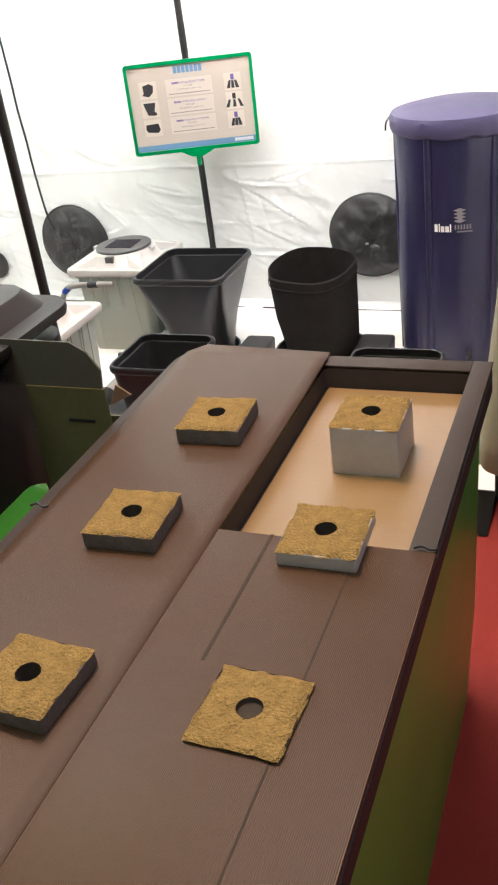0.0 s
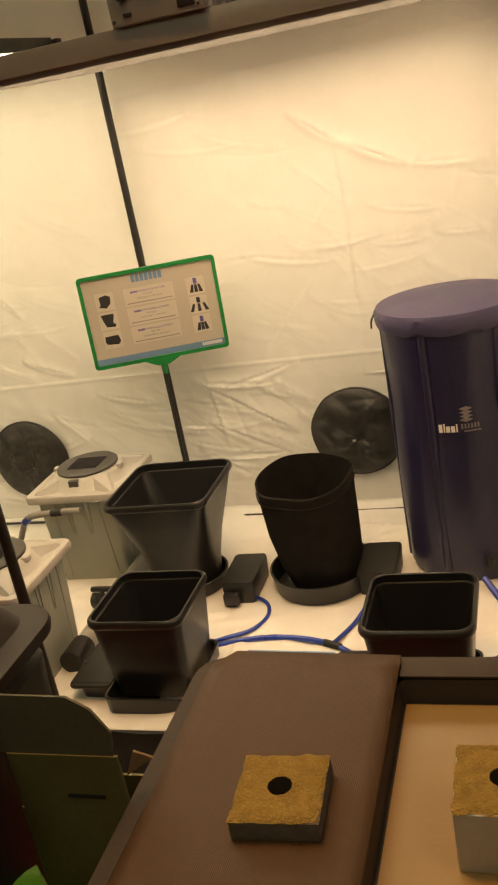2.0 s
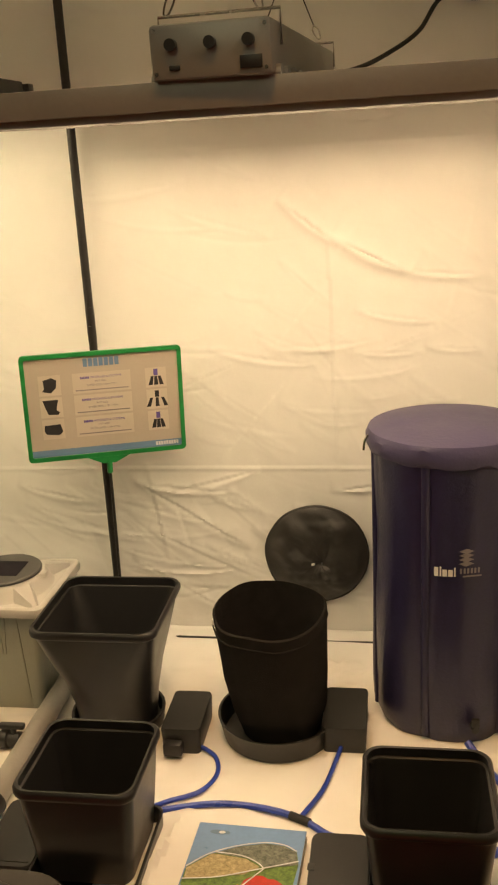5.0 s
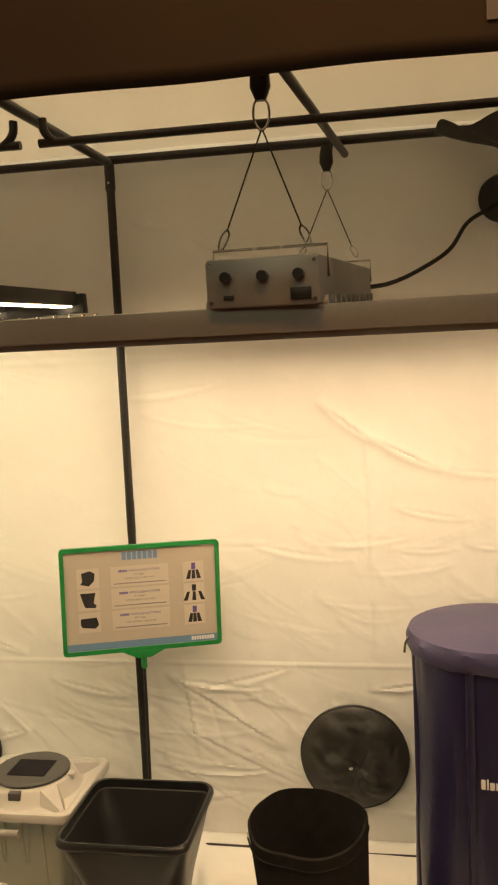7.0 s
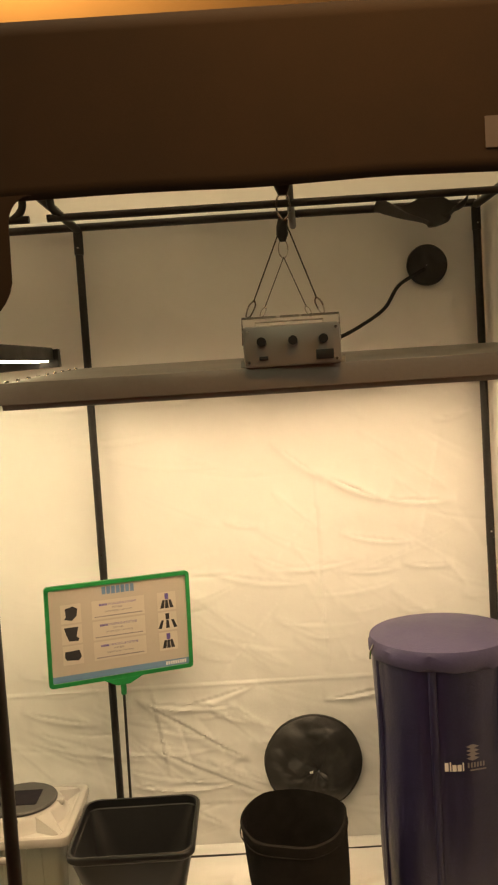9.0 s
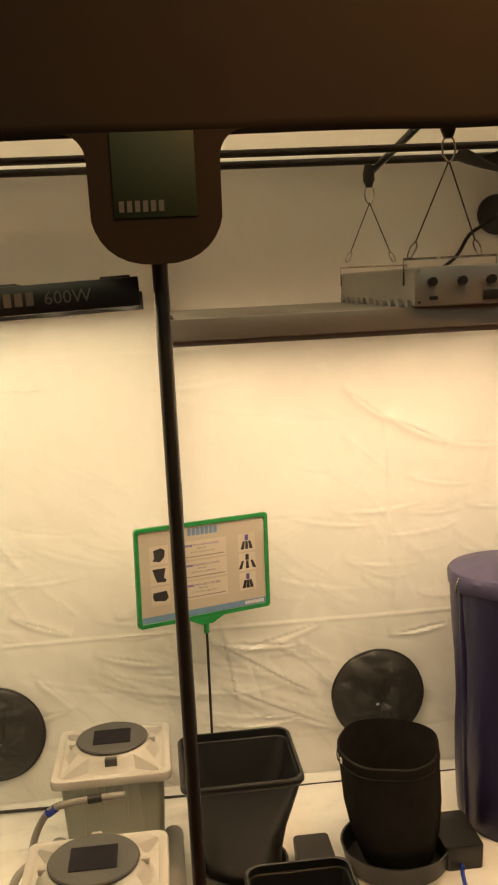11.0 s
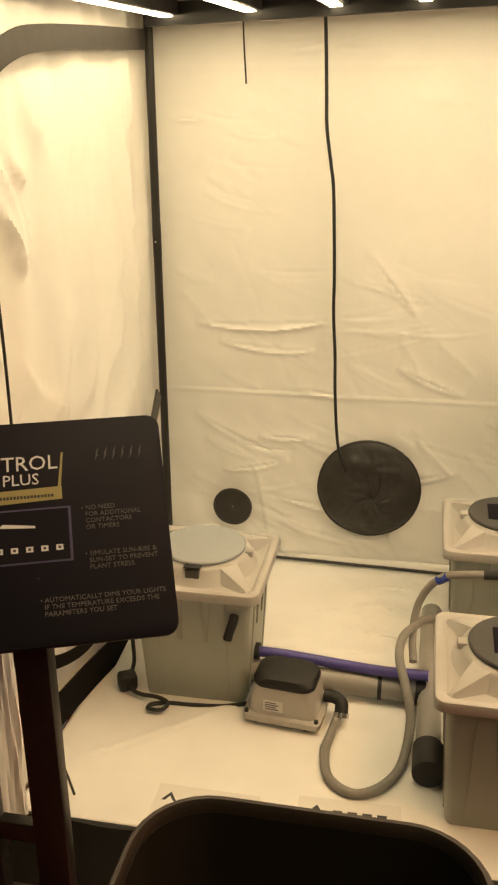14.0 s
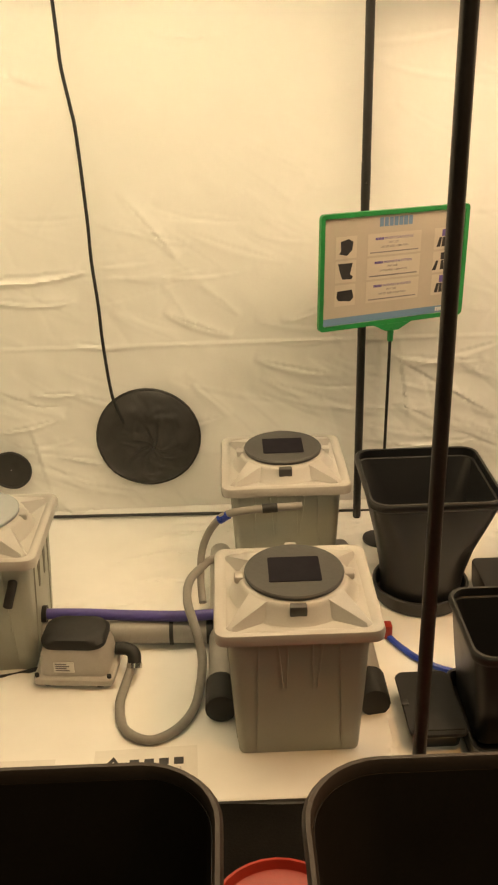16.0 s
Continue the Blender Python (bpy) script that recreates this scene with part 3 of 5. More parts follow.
# power lead down the back wall
solo("power_lead", tube([(-1.47, 3.38, 1.72), (-1.482, 3.50, 1.67), (-1.482, 3.532, 1.60), (-1.478, 3.538, 1.46), (-1.475, 3.537, 1.38), (-1.461, 3.536, 1.285), (-1.452, 3.535, 1.21), (-1.444, 3.535, 0.99), (-1.443, 3.534, 0.87), (-1.435, 3.533, 0.74), (-1.432, 3.532, 0.63), (-1.423, 3.530, 0.50), (-1.412, 3.527, 0.43), (-1.39, 3.522, 0.37)], 0.0048, 8), "rubber", "black power lead hanging down the back wall into a vent", "cable")

# grey door seam and straps on the side wall
solo("door_zip", ribbon([(LEFT + 0.012, 3.50, 1.612), (LEFT + 0.014, 3.10, 1.597), (LEFT + 0.016, 2.78, 1.580), (LEFT + 0.018, 2.64, 1.560), (LEFT + 0.02, 2.52, 1.515), (LEFT + 0.02, 2.44, 1.45), (LEFT + 0.02, 2.39, 1.36), (LEFT + 0.02, 2.365, 1.22), (LEFT + 0.02, 2.36, 1.0)], 0.052, 0.004, (1, 0, 0)), "band", "grey zip band of the side door", "zip")
solo("strap", ribbon([(LEFT + 0.022, 3.45, 0.62), (LEFT + 0.026, 3.25, 0.42), (LEFT + 0.03, 3.05, 0.16), (LEFT + 0.03, 2.90, 0.03)], 0.05, 0.006, (1, 0, 0)), "black_cloth", "black strap running down the side wall", "strap")

solo("strap", ribbon([(LEFT + 0.028, 3.03, 0.012), (LEFT + 0.034, 2.86, 0.065), (LEFT + 0.040, 2.68, 0.115), (LEFT + 0.045, 2.46, 0.165)], 0.085, 0.006, (1, 0, 0)), "skirt", "wide black band drawn slack along the foot of the side wall", "strap")
solo("strap", ribbon([(LEFT + 0.030, 2.82, 0.17), (LEFT + 0.040, 2.66, 0.215), (LEFT + 0.040, 2.50, 0.29), (LEFT + 0.040, 2.42, 0.38)], 0.030, 0.005, (1, 0, 0)), "skirt", "narrow black band tied along the side wall", "strap")

# rolled door fabric tied beside the front pole
def rolled(u, v):
    a = 2 * math.pi * u
    z = 0.16 + 1.94 * v
    up = min(1.0, (z - 0.16) / 0.85)
    r = (0.066 - 0.028 * up ** 0.7) * (1 + 0.14 * math.sin(3 * a + z * 2) + 0.14 * noise.noise(Vector((math.cos(a) * 2, math.sin(a) * 2, z * 3)))) * min(1.0, 0.75 + v * 9)
    return Vector((0.602 + 0.074 * up ** 0.8 + 0.006 * math.sin(z * 5.0) + r * math.cos(a), 2.232 + r * 0.8 * math.sin(a), z + 0.015 * math.sin(a * 2)))


rolled_bm = sheet(rolled, 40, 70)
bmesh.ops.contextual_create(rolled_bm, geom=[e for e in rolled_bm.edges if e.is_boundary and all(v.co.z < 0.21 for v in e.verts)])
solo("rolled_door", rolled_bm, "crumple", "rolled-up pale fabric tent door tied beside a black pole", "tent door", m=pose(0, 0, 0))


def gathered(u, v):
    a = 2 * math.pi * u
    z = 0.0 + 2.10 * v
    fold = noise.noise(Vector((math.cos(a) * 3.2, math.sin(a) * 3.2, z * 2.2))) + 0.6 * noise.noise(Vector((math.cos(a) * 7, math.sin(a) * 7, z * 6.0)))
    r = 0.046 * (1 + 0.32 * fold + 0.12 * math.sin(4 * a + 3 * z))
    return Vector((LEFT - 0.012 + 0.008 * math.sin(z * 4) + r * math.cos(a), 2.318 + 0.9 * r * math.sin(a), z))


gathered_bm = sheet(gathered, 56, 90)
bmesh.ops.contextual_create(gathered_bm, geom=[e for e in gathered_bm.edges if e.is_boundary and all(v.co.z < 0.01 for v in e.verts)])
solo("rolled_door", gathered_bm, "fabric", "crumpled white tent door cloth gathered at the front corner", "tent door")

# cables down the front corner of the tent
for k, (dx, dy, r) in enumerate(((-0.02, 0.0, 0.004), (0.004, 0.012, 0.003))):
    solo("cable", tube([(-1.945 + dx, 2.37 + dy, 2.09), (-1.935 + dx * 1.6, 2.38 + dy, 1.72), (-1.945 + dx, 2.39 + dy * 2, 1.40), (-1.925 + dx * 2, 2.37 + dy, 1.05), (-1.92 + dx, 2.36 + dy, 0.65), (-1.92 + dx * 2, 2.36 + dy, 0.30), (-1.88 + dx, 2.40 + dy, 0.012)], r, 7), "rubber", "black cable hanging down beside the front pole", "cable", "cables at the tent corner")

# ---- lights hung in the tent ----
def hanger(apex, ends, top):
    """A ratchet rope hanger: rope, ratchet, carabiner and two wires down to the fixture."""
    h = thing("rope_hanger", pose(*apex), "black rope ratchet with steel carabiner and wires", "rope hanger", "rope hangers")
    up = Vector(top) - Vector(apex)
    part("rope", tube([(up.x, up.y, up.z), (up.x * 0.5, up.y * 0.5, up.z * 0.6), (0, 0, 0.075)], 0.004, 6, 3), "rope", h)
    part("ratchet", loft([rr(0.018, 0.014, 0.005, 0.050), rr(0.036, 0.020, 0.008, 0.072), rr(0.034, 0.020, 0.008, 0.095), rr(0.022, 0.016, 0.006, 0.118)]), "black_plastic", h, "black plastic ratchet")
    part("carabiner", tube([(0, 0, 0.058), (0.012, 0, 0.045), (0.013, 0, 0.018), (0.0, 0, 0.0), (-0.013, 0, 0.018), (-0.012, 0, 0.045), (0, 0, 0.058)], 0.0022, 6, 4), "steel", h, "bright steel carabiner")
    for e in ends:
        d = Vector(e) - Vector(apex)
        part("wire", rod((0, 0, 0.004), d * 0.84, 0.0016, 6), "rope", h)
        part("clip", tube([d * 0.82, d * 0.88 + Vector((0.007, 0, 0)), d * 0.98 + Vector((0.005, 0, 0)), d, d * 0.98 - Vector((0.005, 0, 0)), d * 0.88 - Vector((0.007, 0, 0)), d * 0.82], 0.0018, 6, 3), "steel", h, "small steel snap clip")
    return h


# lit bar light over the buckets
led_thing = thing("led_grow_light", pose(-1.331, 2.398, 1.670, 1.0, -1.9, 0), "black frame grow light with lit warm-white bars", "grow light")
part("front_rail", block(-0.620, 0.595, -0.018, 0.018, -0.028, 0.028, 0.002), "black_plastic", led_thing)
part("rear_rail", block(-0.620, 0.595, 1.030, 1.066, -0.028, 0.028, 0.002), "black_plastic", led_thing)
for i in range(6):
    x = -0.555 + 1.105 * i / 5
    bar = part("bar", block(x - 0.030, x + 0.030, 0.0185, 1.0295, -0.006, 0.034, 0.003), "black_plastic", led_thing)
    part("led_strip", block(x - 0.015, x + 0.015, 0.03, 1.02, -0.0095, -0.0065), "led", bar, "lit warm-white strip")
part("driver", block(-0.025, 0.14, 0.125, 0.85, 0.0345, 0.062, 0.004), "black_plastic", led_thing, "black driver box")
brand_bars(7, 0.245, 0.034, 0.3, "dull_ink", pose(-0.540, -0.0185, -0.017, 90), led_thing, "grey bar in place of a brand name")
brand_bars(4, 0.085, 0.026, 0.32, "dull_ink", pose(0.315, -0.0185, -0.012, 90), led_thing, "grey bar in place of a product name")
lettering("wattage", "600W", 0.036, "dull_ink", pose(0.412, -0.0186, -0.012, 90), led_thing, "grey printed wattage")
for x in (-0.133, 0.093):
    part("eye_bolt", tube([(x, 0.11, 0.0345), (x, 0.11, 0.075), (x + 0.008, 0.11, 0.083), (x, 0.11, 0.092), (x - 0.008, 0.11, 0.083), (x, 0.11, 0.075)], 0.002, 6, 3), "steel", led_thing, "steel eye bolt")
hanger((-1.360, 2.531, 1.896), [(-1.464, 2.510, 1.744), (-1.238, 2.510, 1.752)], (-1.365, 2.531, 2.078))
hanger((-1.325, 3.30, 1.928), [(-1.440, 3.32, 1.735), (-1.205, 3.32, 1.740)], (-1.325, 3.30, 2.078))

# flat unlit light with its long driver on top
flat_thing = thing("panel_grow_light", pose(-0.050, 2.95, 1.640, 2.6), "wide pale metal louvred light panel under a silver driver", "grow light")
for i in range(11):
    y0 = -0.44 + 0.088 * i
    part("louvre", loft([[Vector((x, y0 + k * 0.010, -0.0182)) for x, k in ((-0.624, -1), (0.645, -1), (0.645, 1), (-0.624, 1))], [Vector((x, y0 + k * 0.0025, -0.046)) for x, k in ((-0.624, -1), (0.645, -1), (0.645, 1), (-0.624, 1))]]), "panel", flat_thing, "pale sloped reflector louvre")
    if i < 10:
        part("diode_strip", block(-0.575, 0.60, y0 + 0.030, y0 + 0.058, -0.0225, -0.0182), "diode_strip", flat_thing, "lit warm diode strip deep between louvres")
part("front_rail", block(-0.630, 0.650, -0.458, -0.4525, -0.034, 0.012, 0.002), "panel", flat_thing)
part("housing", block(-0.630, 0.650, -0.452, 0.452, -0.018, 0.010, 0.004), "panel", flat_thing)
for i in range(9):
    part("rivet", rod((-0.622, -0.40 + 0.1 * i, 0.010), (-0.622, -0.40 + 0.1 * i, 0.0145), 0.005, 8), "steel", flat_thing, "small bright rivet")
drv = part("driver", block(-0.100, 0.100, -0.480, 0.470, 0.024, 0.108, 0.008), "silver", flat_thing, "silver driver case with ribbed underside")
drv.matrix_local = pose(0.008, 0.0, -0.012, 0, 0, -2.6)
for k, x in enumerate((-0.062, 0.002, 0.064)):
    knob = part("knob", rod((x, -0.4805, 0.076), (x, -0.494, 0.076), 0.0095, 16), "black_plastic", drv, "black control knob")
part("switch", block(-0.068, -0.050, -0.484, -0.4805, 0.038, 0.046, 0.001), "black_plastic", drv)
part("socket", block(0.048, 0.084, -0.484, -0.4805, 0.034, 0.054, 0.001), "black_plastic", drv, "black power socket")
for x in (-0.09, 0.09):
    for z in (0.034, 0.098):
        part("screw", rod((x, -0.4805, z), (x, -0.483, z), 0.0032, 8), "steel", drv)
for i in range(11):
    part("fin", rod((0.082, -0.44 + 0.085 * i, 0.026), (0.108, -0.44 + 0.085 * i, 0.026), 0.014, 10), "silver", drv)
    part("fin", rod((-0.108, -0.44 + 0.085 * i, 0.026), (-0.082, -0.44 + 0.085 * i, 0.026), 0.014, 10), "silver", drv)
for y in (-0.40, 0.44):
    part("bracket", tube([(-0.103, y, 0.07), (-0.103, y, 0.126), (0.103, y, 0.126), (0.103, y, 0.07)], 0.003, 6, 1), "steel", drv, "thin steel wire bracket")
hanger((-0.062, 2.530, 1.934), [(-0.150, 2.552, 1.738), (0.010, 2.552, 1.738)], (-0.055, 2.530, 2.078))
hanger((-0.026, 3.39, 1.962), [(-0.105, 3.39, 1.790), (0.045, 3.39, 1.785)], (-0.01, 3.39, 2.078))
solo("power_lead", tube([(0.078, 3.40, 1.705), (0.13, 3.45, 1.715), (0.20, 3.50, 1.745), (0.29, 3.53, 1.80), (0.34, 3.535, 1.87), (0.40, 3.54, 1.905), (0.43, 3.548, 1.92)], 0.006, 8), "rubber", "black power lead running from the driver into a wall vent", "cable")


# ---- pots ----
def pot_shell(levels, wall=0.004, n=5, wave=0.0):
    """Open vessel from rings (z, w, d, r), rim last; with an inside."""
    rings = [rr(w, d, r, z, n=n) for z, w, d, r in levels]
    zt, wt, dt, rt = levels[-1]
    rings += [rr(wt - wall, dt - wall, rt, zt + 0.003, n=n), rr(wt - 3.2 * wall, dt - 3.2 * wall, rt, zt + 0.002, n=n)]
    for z, w, d, r in [q for q in levels[1:] if q[0] < zt - 0.018][::-1]:
        rings.append(rr(w - 2 * wall, d - 2 * wall, max(0.001, r - wall), z, n=n))
    z, w, d, r = levels[0]
    rings.append(rr(w - 2 * wall, d - 2 * wall, max(0.001, r - wall), z + wall, n=n))
    return loft(rings)


def square_pot(x, y, side, label, turn=0.0):
    """Square pot standing in its valve tray, with the lidded valve box on one side (-1 or 1)."""
    p = thing("square_pot", pose(x, y, 0.008, 0, 0, turn), label, "plant pot", "square pots")
    lv = [(0.020, 0.202, 0.202, 0.020), (0.026, 0.208, 0.208, 0.024), (0.14, 0.232, 0.232, 0.028), (0.247, 0.253, 0.253, 0.032), (0.249, 0.264, 0.264, 0.036), (0.255, 0.270, 0.270, 0.038), (0.265, 0.270, 0.270, 0.038), (0.269, 0.266, 0.266, 0.037)]
    part("pot", pot_shell(lv, 0.005), "pot_black", p)
    tray = pot_shell([(0.0, 0.236, 0.262, 0.02), (0.004, 0.244, 0.270, 0.022), (0.046, 0.250, 0.276, 0.026), (0.050, 0.252, 0.278, 0.026)], 0.004)
    for v in tray.verts:
        v.co.y -= 0.018
    part("tray", tray, "black_plastic", p)
    s = side
    x0, x1 = sorted((s * 0.126, s * 0.232))
    part("valve_box", loft([rr(0.092, 0.165, 0.015, 0.0, (x0 + x1) / 2), rr(0.100, 0.180, 0.018, 0.046, (x0 + x1) / 2)]), "black_plastic", p)
    lid = part("valve_lid", loft([rr(0.125, 0.215, 0.018, 0.0465, s * 0.186), rr(0.128, 0.218, 0.020, 0.051, s * 0.186), rr(0.124, 0.214, 0.020, 0.056, s * 0.186)]), "black_plastic", p, "flat black valve lid with a notch")
    part("latch", block(min(s * 0.236, s * 0.252), max(s * 0.236, s * 0.252), -0.010, 0.010, 0.0565, 0.059, 0.001), "black_plastic", lid)
    part("groove", block(min(s * 0.130, s * 0.246), max(s * 0.130, s * 0.246), -0.094, -0.091, 0.0562, 0.0576), "rubber", lid)
    return p


square_pot(0.283, 2.510, -1, "black square plastic pot standing in a valve tray")
square_pot(-0.446, 2.563, -1, "black square plastic pot standing in a valve tray")

# large tapered pot: square rim, round foot
big = thing("tapered_pot", pose(-0.550, 3.080, 0.008), "large glossy black pot with square rim and round foot", "plant pot")
lv = [(0.020, 0.215, 0.215, 0.107), (0.10, 0.228, 0.228, 0.100), (0.18, 0.252, 0.252, 0.084), (0.27, 0.292, 0.292, 0.058), (0.346, 0.324, 0.324, 0.036), (0.348, 0.334, 0.334, 0.040), (0.355, 0.344, 0.344, 0.042), (0.365, 0.344, 0.344, 0.042), (0.369, 0.340, 0.340, 0.041)]
part("pot", pot_shell(lv, 0.005, 7), "pot_black", big)
part("saucer", pot_shell([(0.0, 0.235, 0.235, 0.117), (0.006, 0.250, 0.250, 0.124), (0.045, 0.262, 0.262, 0.130), (0.048, 0.264, 0.264, 0.131)], 0.005, 7), "black_plastic", big)
part("valve_box", loft([rr(0.100, 0.180, 0.012, 0.0, 0.207, -0.040), rr(0.108, 0.188, 0.014, 0.070, 0.207, -0.040), rr(0.104, 0.184, 0.014, 0.076, 0.207, -0.040)]), "black_plastic", big)
part("spout", block(0.165, 0.215, -0.165, -0.136, 0.012, 0.050, 0.006), "black_plastic", big)

# felt pot in a round saucer
felt = thing("fabric_pot", pose(-0.096, 3.070, 0.008, 0, 0, 0), "soft black felt pot slumping in a round saucer", "plant pot")
rings = []
N = 40
for k, (z, r) in enumerate(((0.020, 0.104), (0.10, 0.128), (0.20, 0.143), (0.30, 0.147), (0.368, 0.148))):
    ring = []
    for i in range(N):
        a = 2 * math.pi * i / N
        w = r * (1 + 0.055 * noise.noise(Vector((math.cos(a) * 2, math.sin(a) * 2, z * 6))))
        lift = 0.015 * (z / 0.375) ** 3 * (math.sin(a) + 0.30 * math.sin(3 * a + 1)) if z > 0.2 else 0
        ring.append(Vector((w * math.cos(a) - 0.055 * (z - 0.15), w * math.sin(a), z + lift)))
    rings.append(ring)
rings.append([Vector((p.x * 0.965, p.y * 0.965, p.z + 0.004)) for p in rings[-1]])
rings += [[Vector((p.x * 0.95, p.y * 0.95, p.z)) for p in ring] for ring in rings[3::-1]]
part("felt_wall", loft(rings), "felt", felt)
part("hem", tube([p * 1.004 - Vector((0, 0, 0.03)) for p in rings[4]] + [rings[4][0] * 1.004 - Vector((0, 0, 0.03))], 0.0022, 5, 1), "felt", felt)
part("saucer", loft([circle(0.140, 0.0, n=40), circle(0.150, 0.006, n=40), circle(0.162, 0.066, n=40), circle(0.164, 0.070, n=40), circle(0.158, 0.070, n=40), circle(0.146, 0.012, n=40)]), "black_plastic", felt)
part("valve_box", loft([rr(0.110, 0.190, 0.012, 0.0, 0.182, 0.008), rr(0.118, 0.198, 0.014, 0.070, 0.182, 0.008), rr(0.114, 0.194, 0.014, 0.076, 0.182, 0.008)]), "black_plastic", felt)
part("tag", block(-0.160, -0.1565, -0.03, -0.014, 0.335, 0.350), "white_paper", felt, "tiny pale seam tag")

# collapsible water tank
tank = thing("water_tank", pose(0.362, 3.236, 0.018), "dark purple collapsible vinyl water tank with zipped lid", "water tank")
TN = 72


def tank_ring(z, r):
    out = []
    for i in range(TN):
        a = 2 * math.pi * i / TN
        lobes = abs(math.cos(3 * (a + 0.35))) ** 0.5
        k = r * (0.955 + 0.045 * lobes) + 0.007 * noise.noise(Vector((math.cos(a) * 3.5, math.sin(a) * 3.5, z * 4))) + 0.004 * noise.noise(Vector((math.cos(a) * 9, math.sin(a) * 9, z * 3))) * (0.4 + z)
        out.append(Vector((k * math.cos(a), k * math.sin(a), z)))
    return out


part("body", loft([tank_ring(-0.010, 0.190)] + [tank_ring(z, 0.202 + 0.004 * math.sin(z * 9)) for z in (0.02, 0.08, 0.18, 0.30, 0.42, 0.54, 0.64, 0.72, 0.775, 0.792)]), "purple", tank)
for i in range(6):
    a = math.pi * (2 * i + 1) / 6 - 0.35
    part("rod_pocket", tube([(0.1915 * math.cos(a), 0.1915 * math.sin(a), z) for z in (0.012, 0.27, 0.52, 0.775)], 0.012, 10, 3), "purple", tank)
lid_rings = [circle(0.208, 0.762, n=TN), circle(0.214, 0.775, n=TN), circle(0.215, 0.800, n=TN), circle(0.207, 0.812, n=TN), circle(0.15, 0.824, n=TN), circle(0.05, 0.832, n=TN)]
for ring in lid_rings[:3]:
    for i, p in enumerate(ring):
        p.z += 0.009 * noise.noise(Vector((p.x * 34, p.y * 34, 3))) + 0.004 * math.sin(i * 0.9) - 0.004
        p.xy *= 1.0 + 0.035 * noise.noise(Vector((p.x * 14, p.y * 14, 7)))
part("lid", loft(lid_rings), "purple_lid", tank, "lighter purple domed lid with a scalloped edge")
part("zip_pull", tube([(-0.207, -0.055, 0.802), (-0.216, -0.06, 0.785), (-0.219, -0.06, 0.762)], 0.003, 6), "steel", tank, "small zip pull")
tap = part("tap", rod((0.055, -0.185, 0.055), (0.060, -0.225, 0.055), 0.010, 10), "black_plastic", tank)
part("tap_handle", block(0.050, 0.070, -0.226, -0.214, 0.062, 0.086, 0.003), "rubber", tap)


def on_tank(bm, a0, z0):
    """Wraps a flat drawing round the tank wall."""
    for v in bm.verts:
        a = a0 + v.co.x / 0.205
        r = 0.2035 + v.co.z
        v.co = Vector((r * math.cos(a), r * math.sin(a), z0 + v.co.y))
    return bm


A0 = radians(-103)
for x, w, h in ((0.0, 0.010, 0.024), (0.0135, 0.004, 0.026), (0.0205, 0.011, 0.018), (0.0345, 0.011, 0.018), (0.0485, 0.004, 0.024)):
    part("brand_bar", on_tank(block(x, x + w, 0, h, 0, 0.0006), A0, 0.478), "white_ink", tank, "white bar in place of a brand name")
mark = bmesh.new()
for k in range(4):
    polygon([(0.060, 0.034 + 0.011 * k), (0.078, 0.027 + 0.011 * k), (0.098, 0.034 + 0.011 * k), (0.080, 0.041 + 0.011 * k)], 0.0, 0.0006, mark)
for k in range(6):
    block(0.063 + 0.009 * k, 0.068 + 0.009 * k, 0.008, 0.022, 0, 0.0006, bm=mark)
block(0.070, 0.118, -0.002, 0.002, 0, 0.0006, bm=mark)
part("logo_mark", on_tank(mark, A0, 0.478), "grey_ink", tank, "grey stacked-layers mark")

# blue feed lines
Z = 0.017
solo("feed_line", tube([(-0.352, 2.960, 0.035), (-0.300, 2.968, 0.022), (-0.248, 2.930, Z), (-0.232, 2.860, Z), (-0.262, 2.792, Z), (-0.33, 2.752, Z), (-0.362, 2.722, Z + 0.006)], 0.006, 8), "blue", "thin blue feed tube looping over the sheet", "tube", "blue feed tubes")
solo("feed_line", tube([(-0.70, 2.955, Z), (-0.66, 2.850, Z), (-0.60, 2.765, Z), (-0.52, 2.715, Z), (-0.44, 2.70, Z), (-0.361, 2.712, Z), (-0.224, 2.749, Z), (-0.108, 2.746, Z), (-0.007, 2.715, Z), (0.06, 2.668, Z), (0.112, 2.632, 0.03)], 0.008, 8), "blue", "blue main feed tube looping over the sheet", "tube", "blue feed tubes")
solo("feed_line", tube([(-0.007, 2.715, Z), (0.040, 2.82, Z), (0.068, 2.95, Z), (0.082, 3.0, 0.035)], 0.006, 8), "blue", "thin blue feed tube looping over the sheet", "tube", "blue feed tubes")
solo("feed_line", tube([(0.400, 2.995, 0.05), (0.440, 2.94, Z), (0.482, 2.85, Z), (0.488, 2.745, Z), (0.450, 2.655, Z), (0.42, 2.632, Z)], 0.010, 8), "blue", "thick blue feed tube bending from the tank", "tube", "blue feed tubes")
solo("tee_fitting", rod((-0.030, 2.724, Z), (0.018, 2.702, Z), 0.0105, 10), "rubber", "black tee joint of the feed tube", "tube joint")

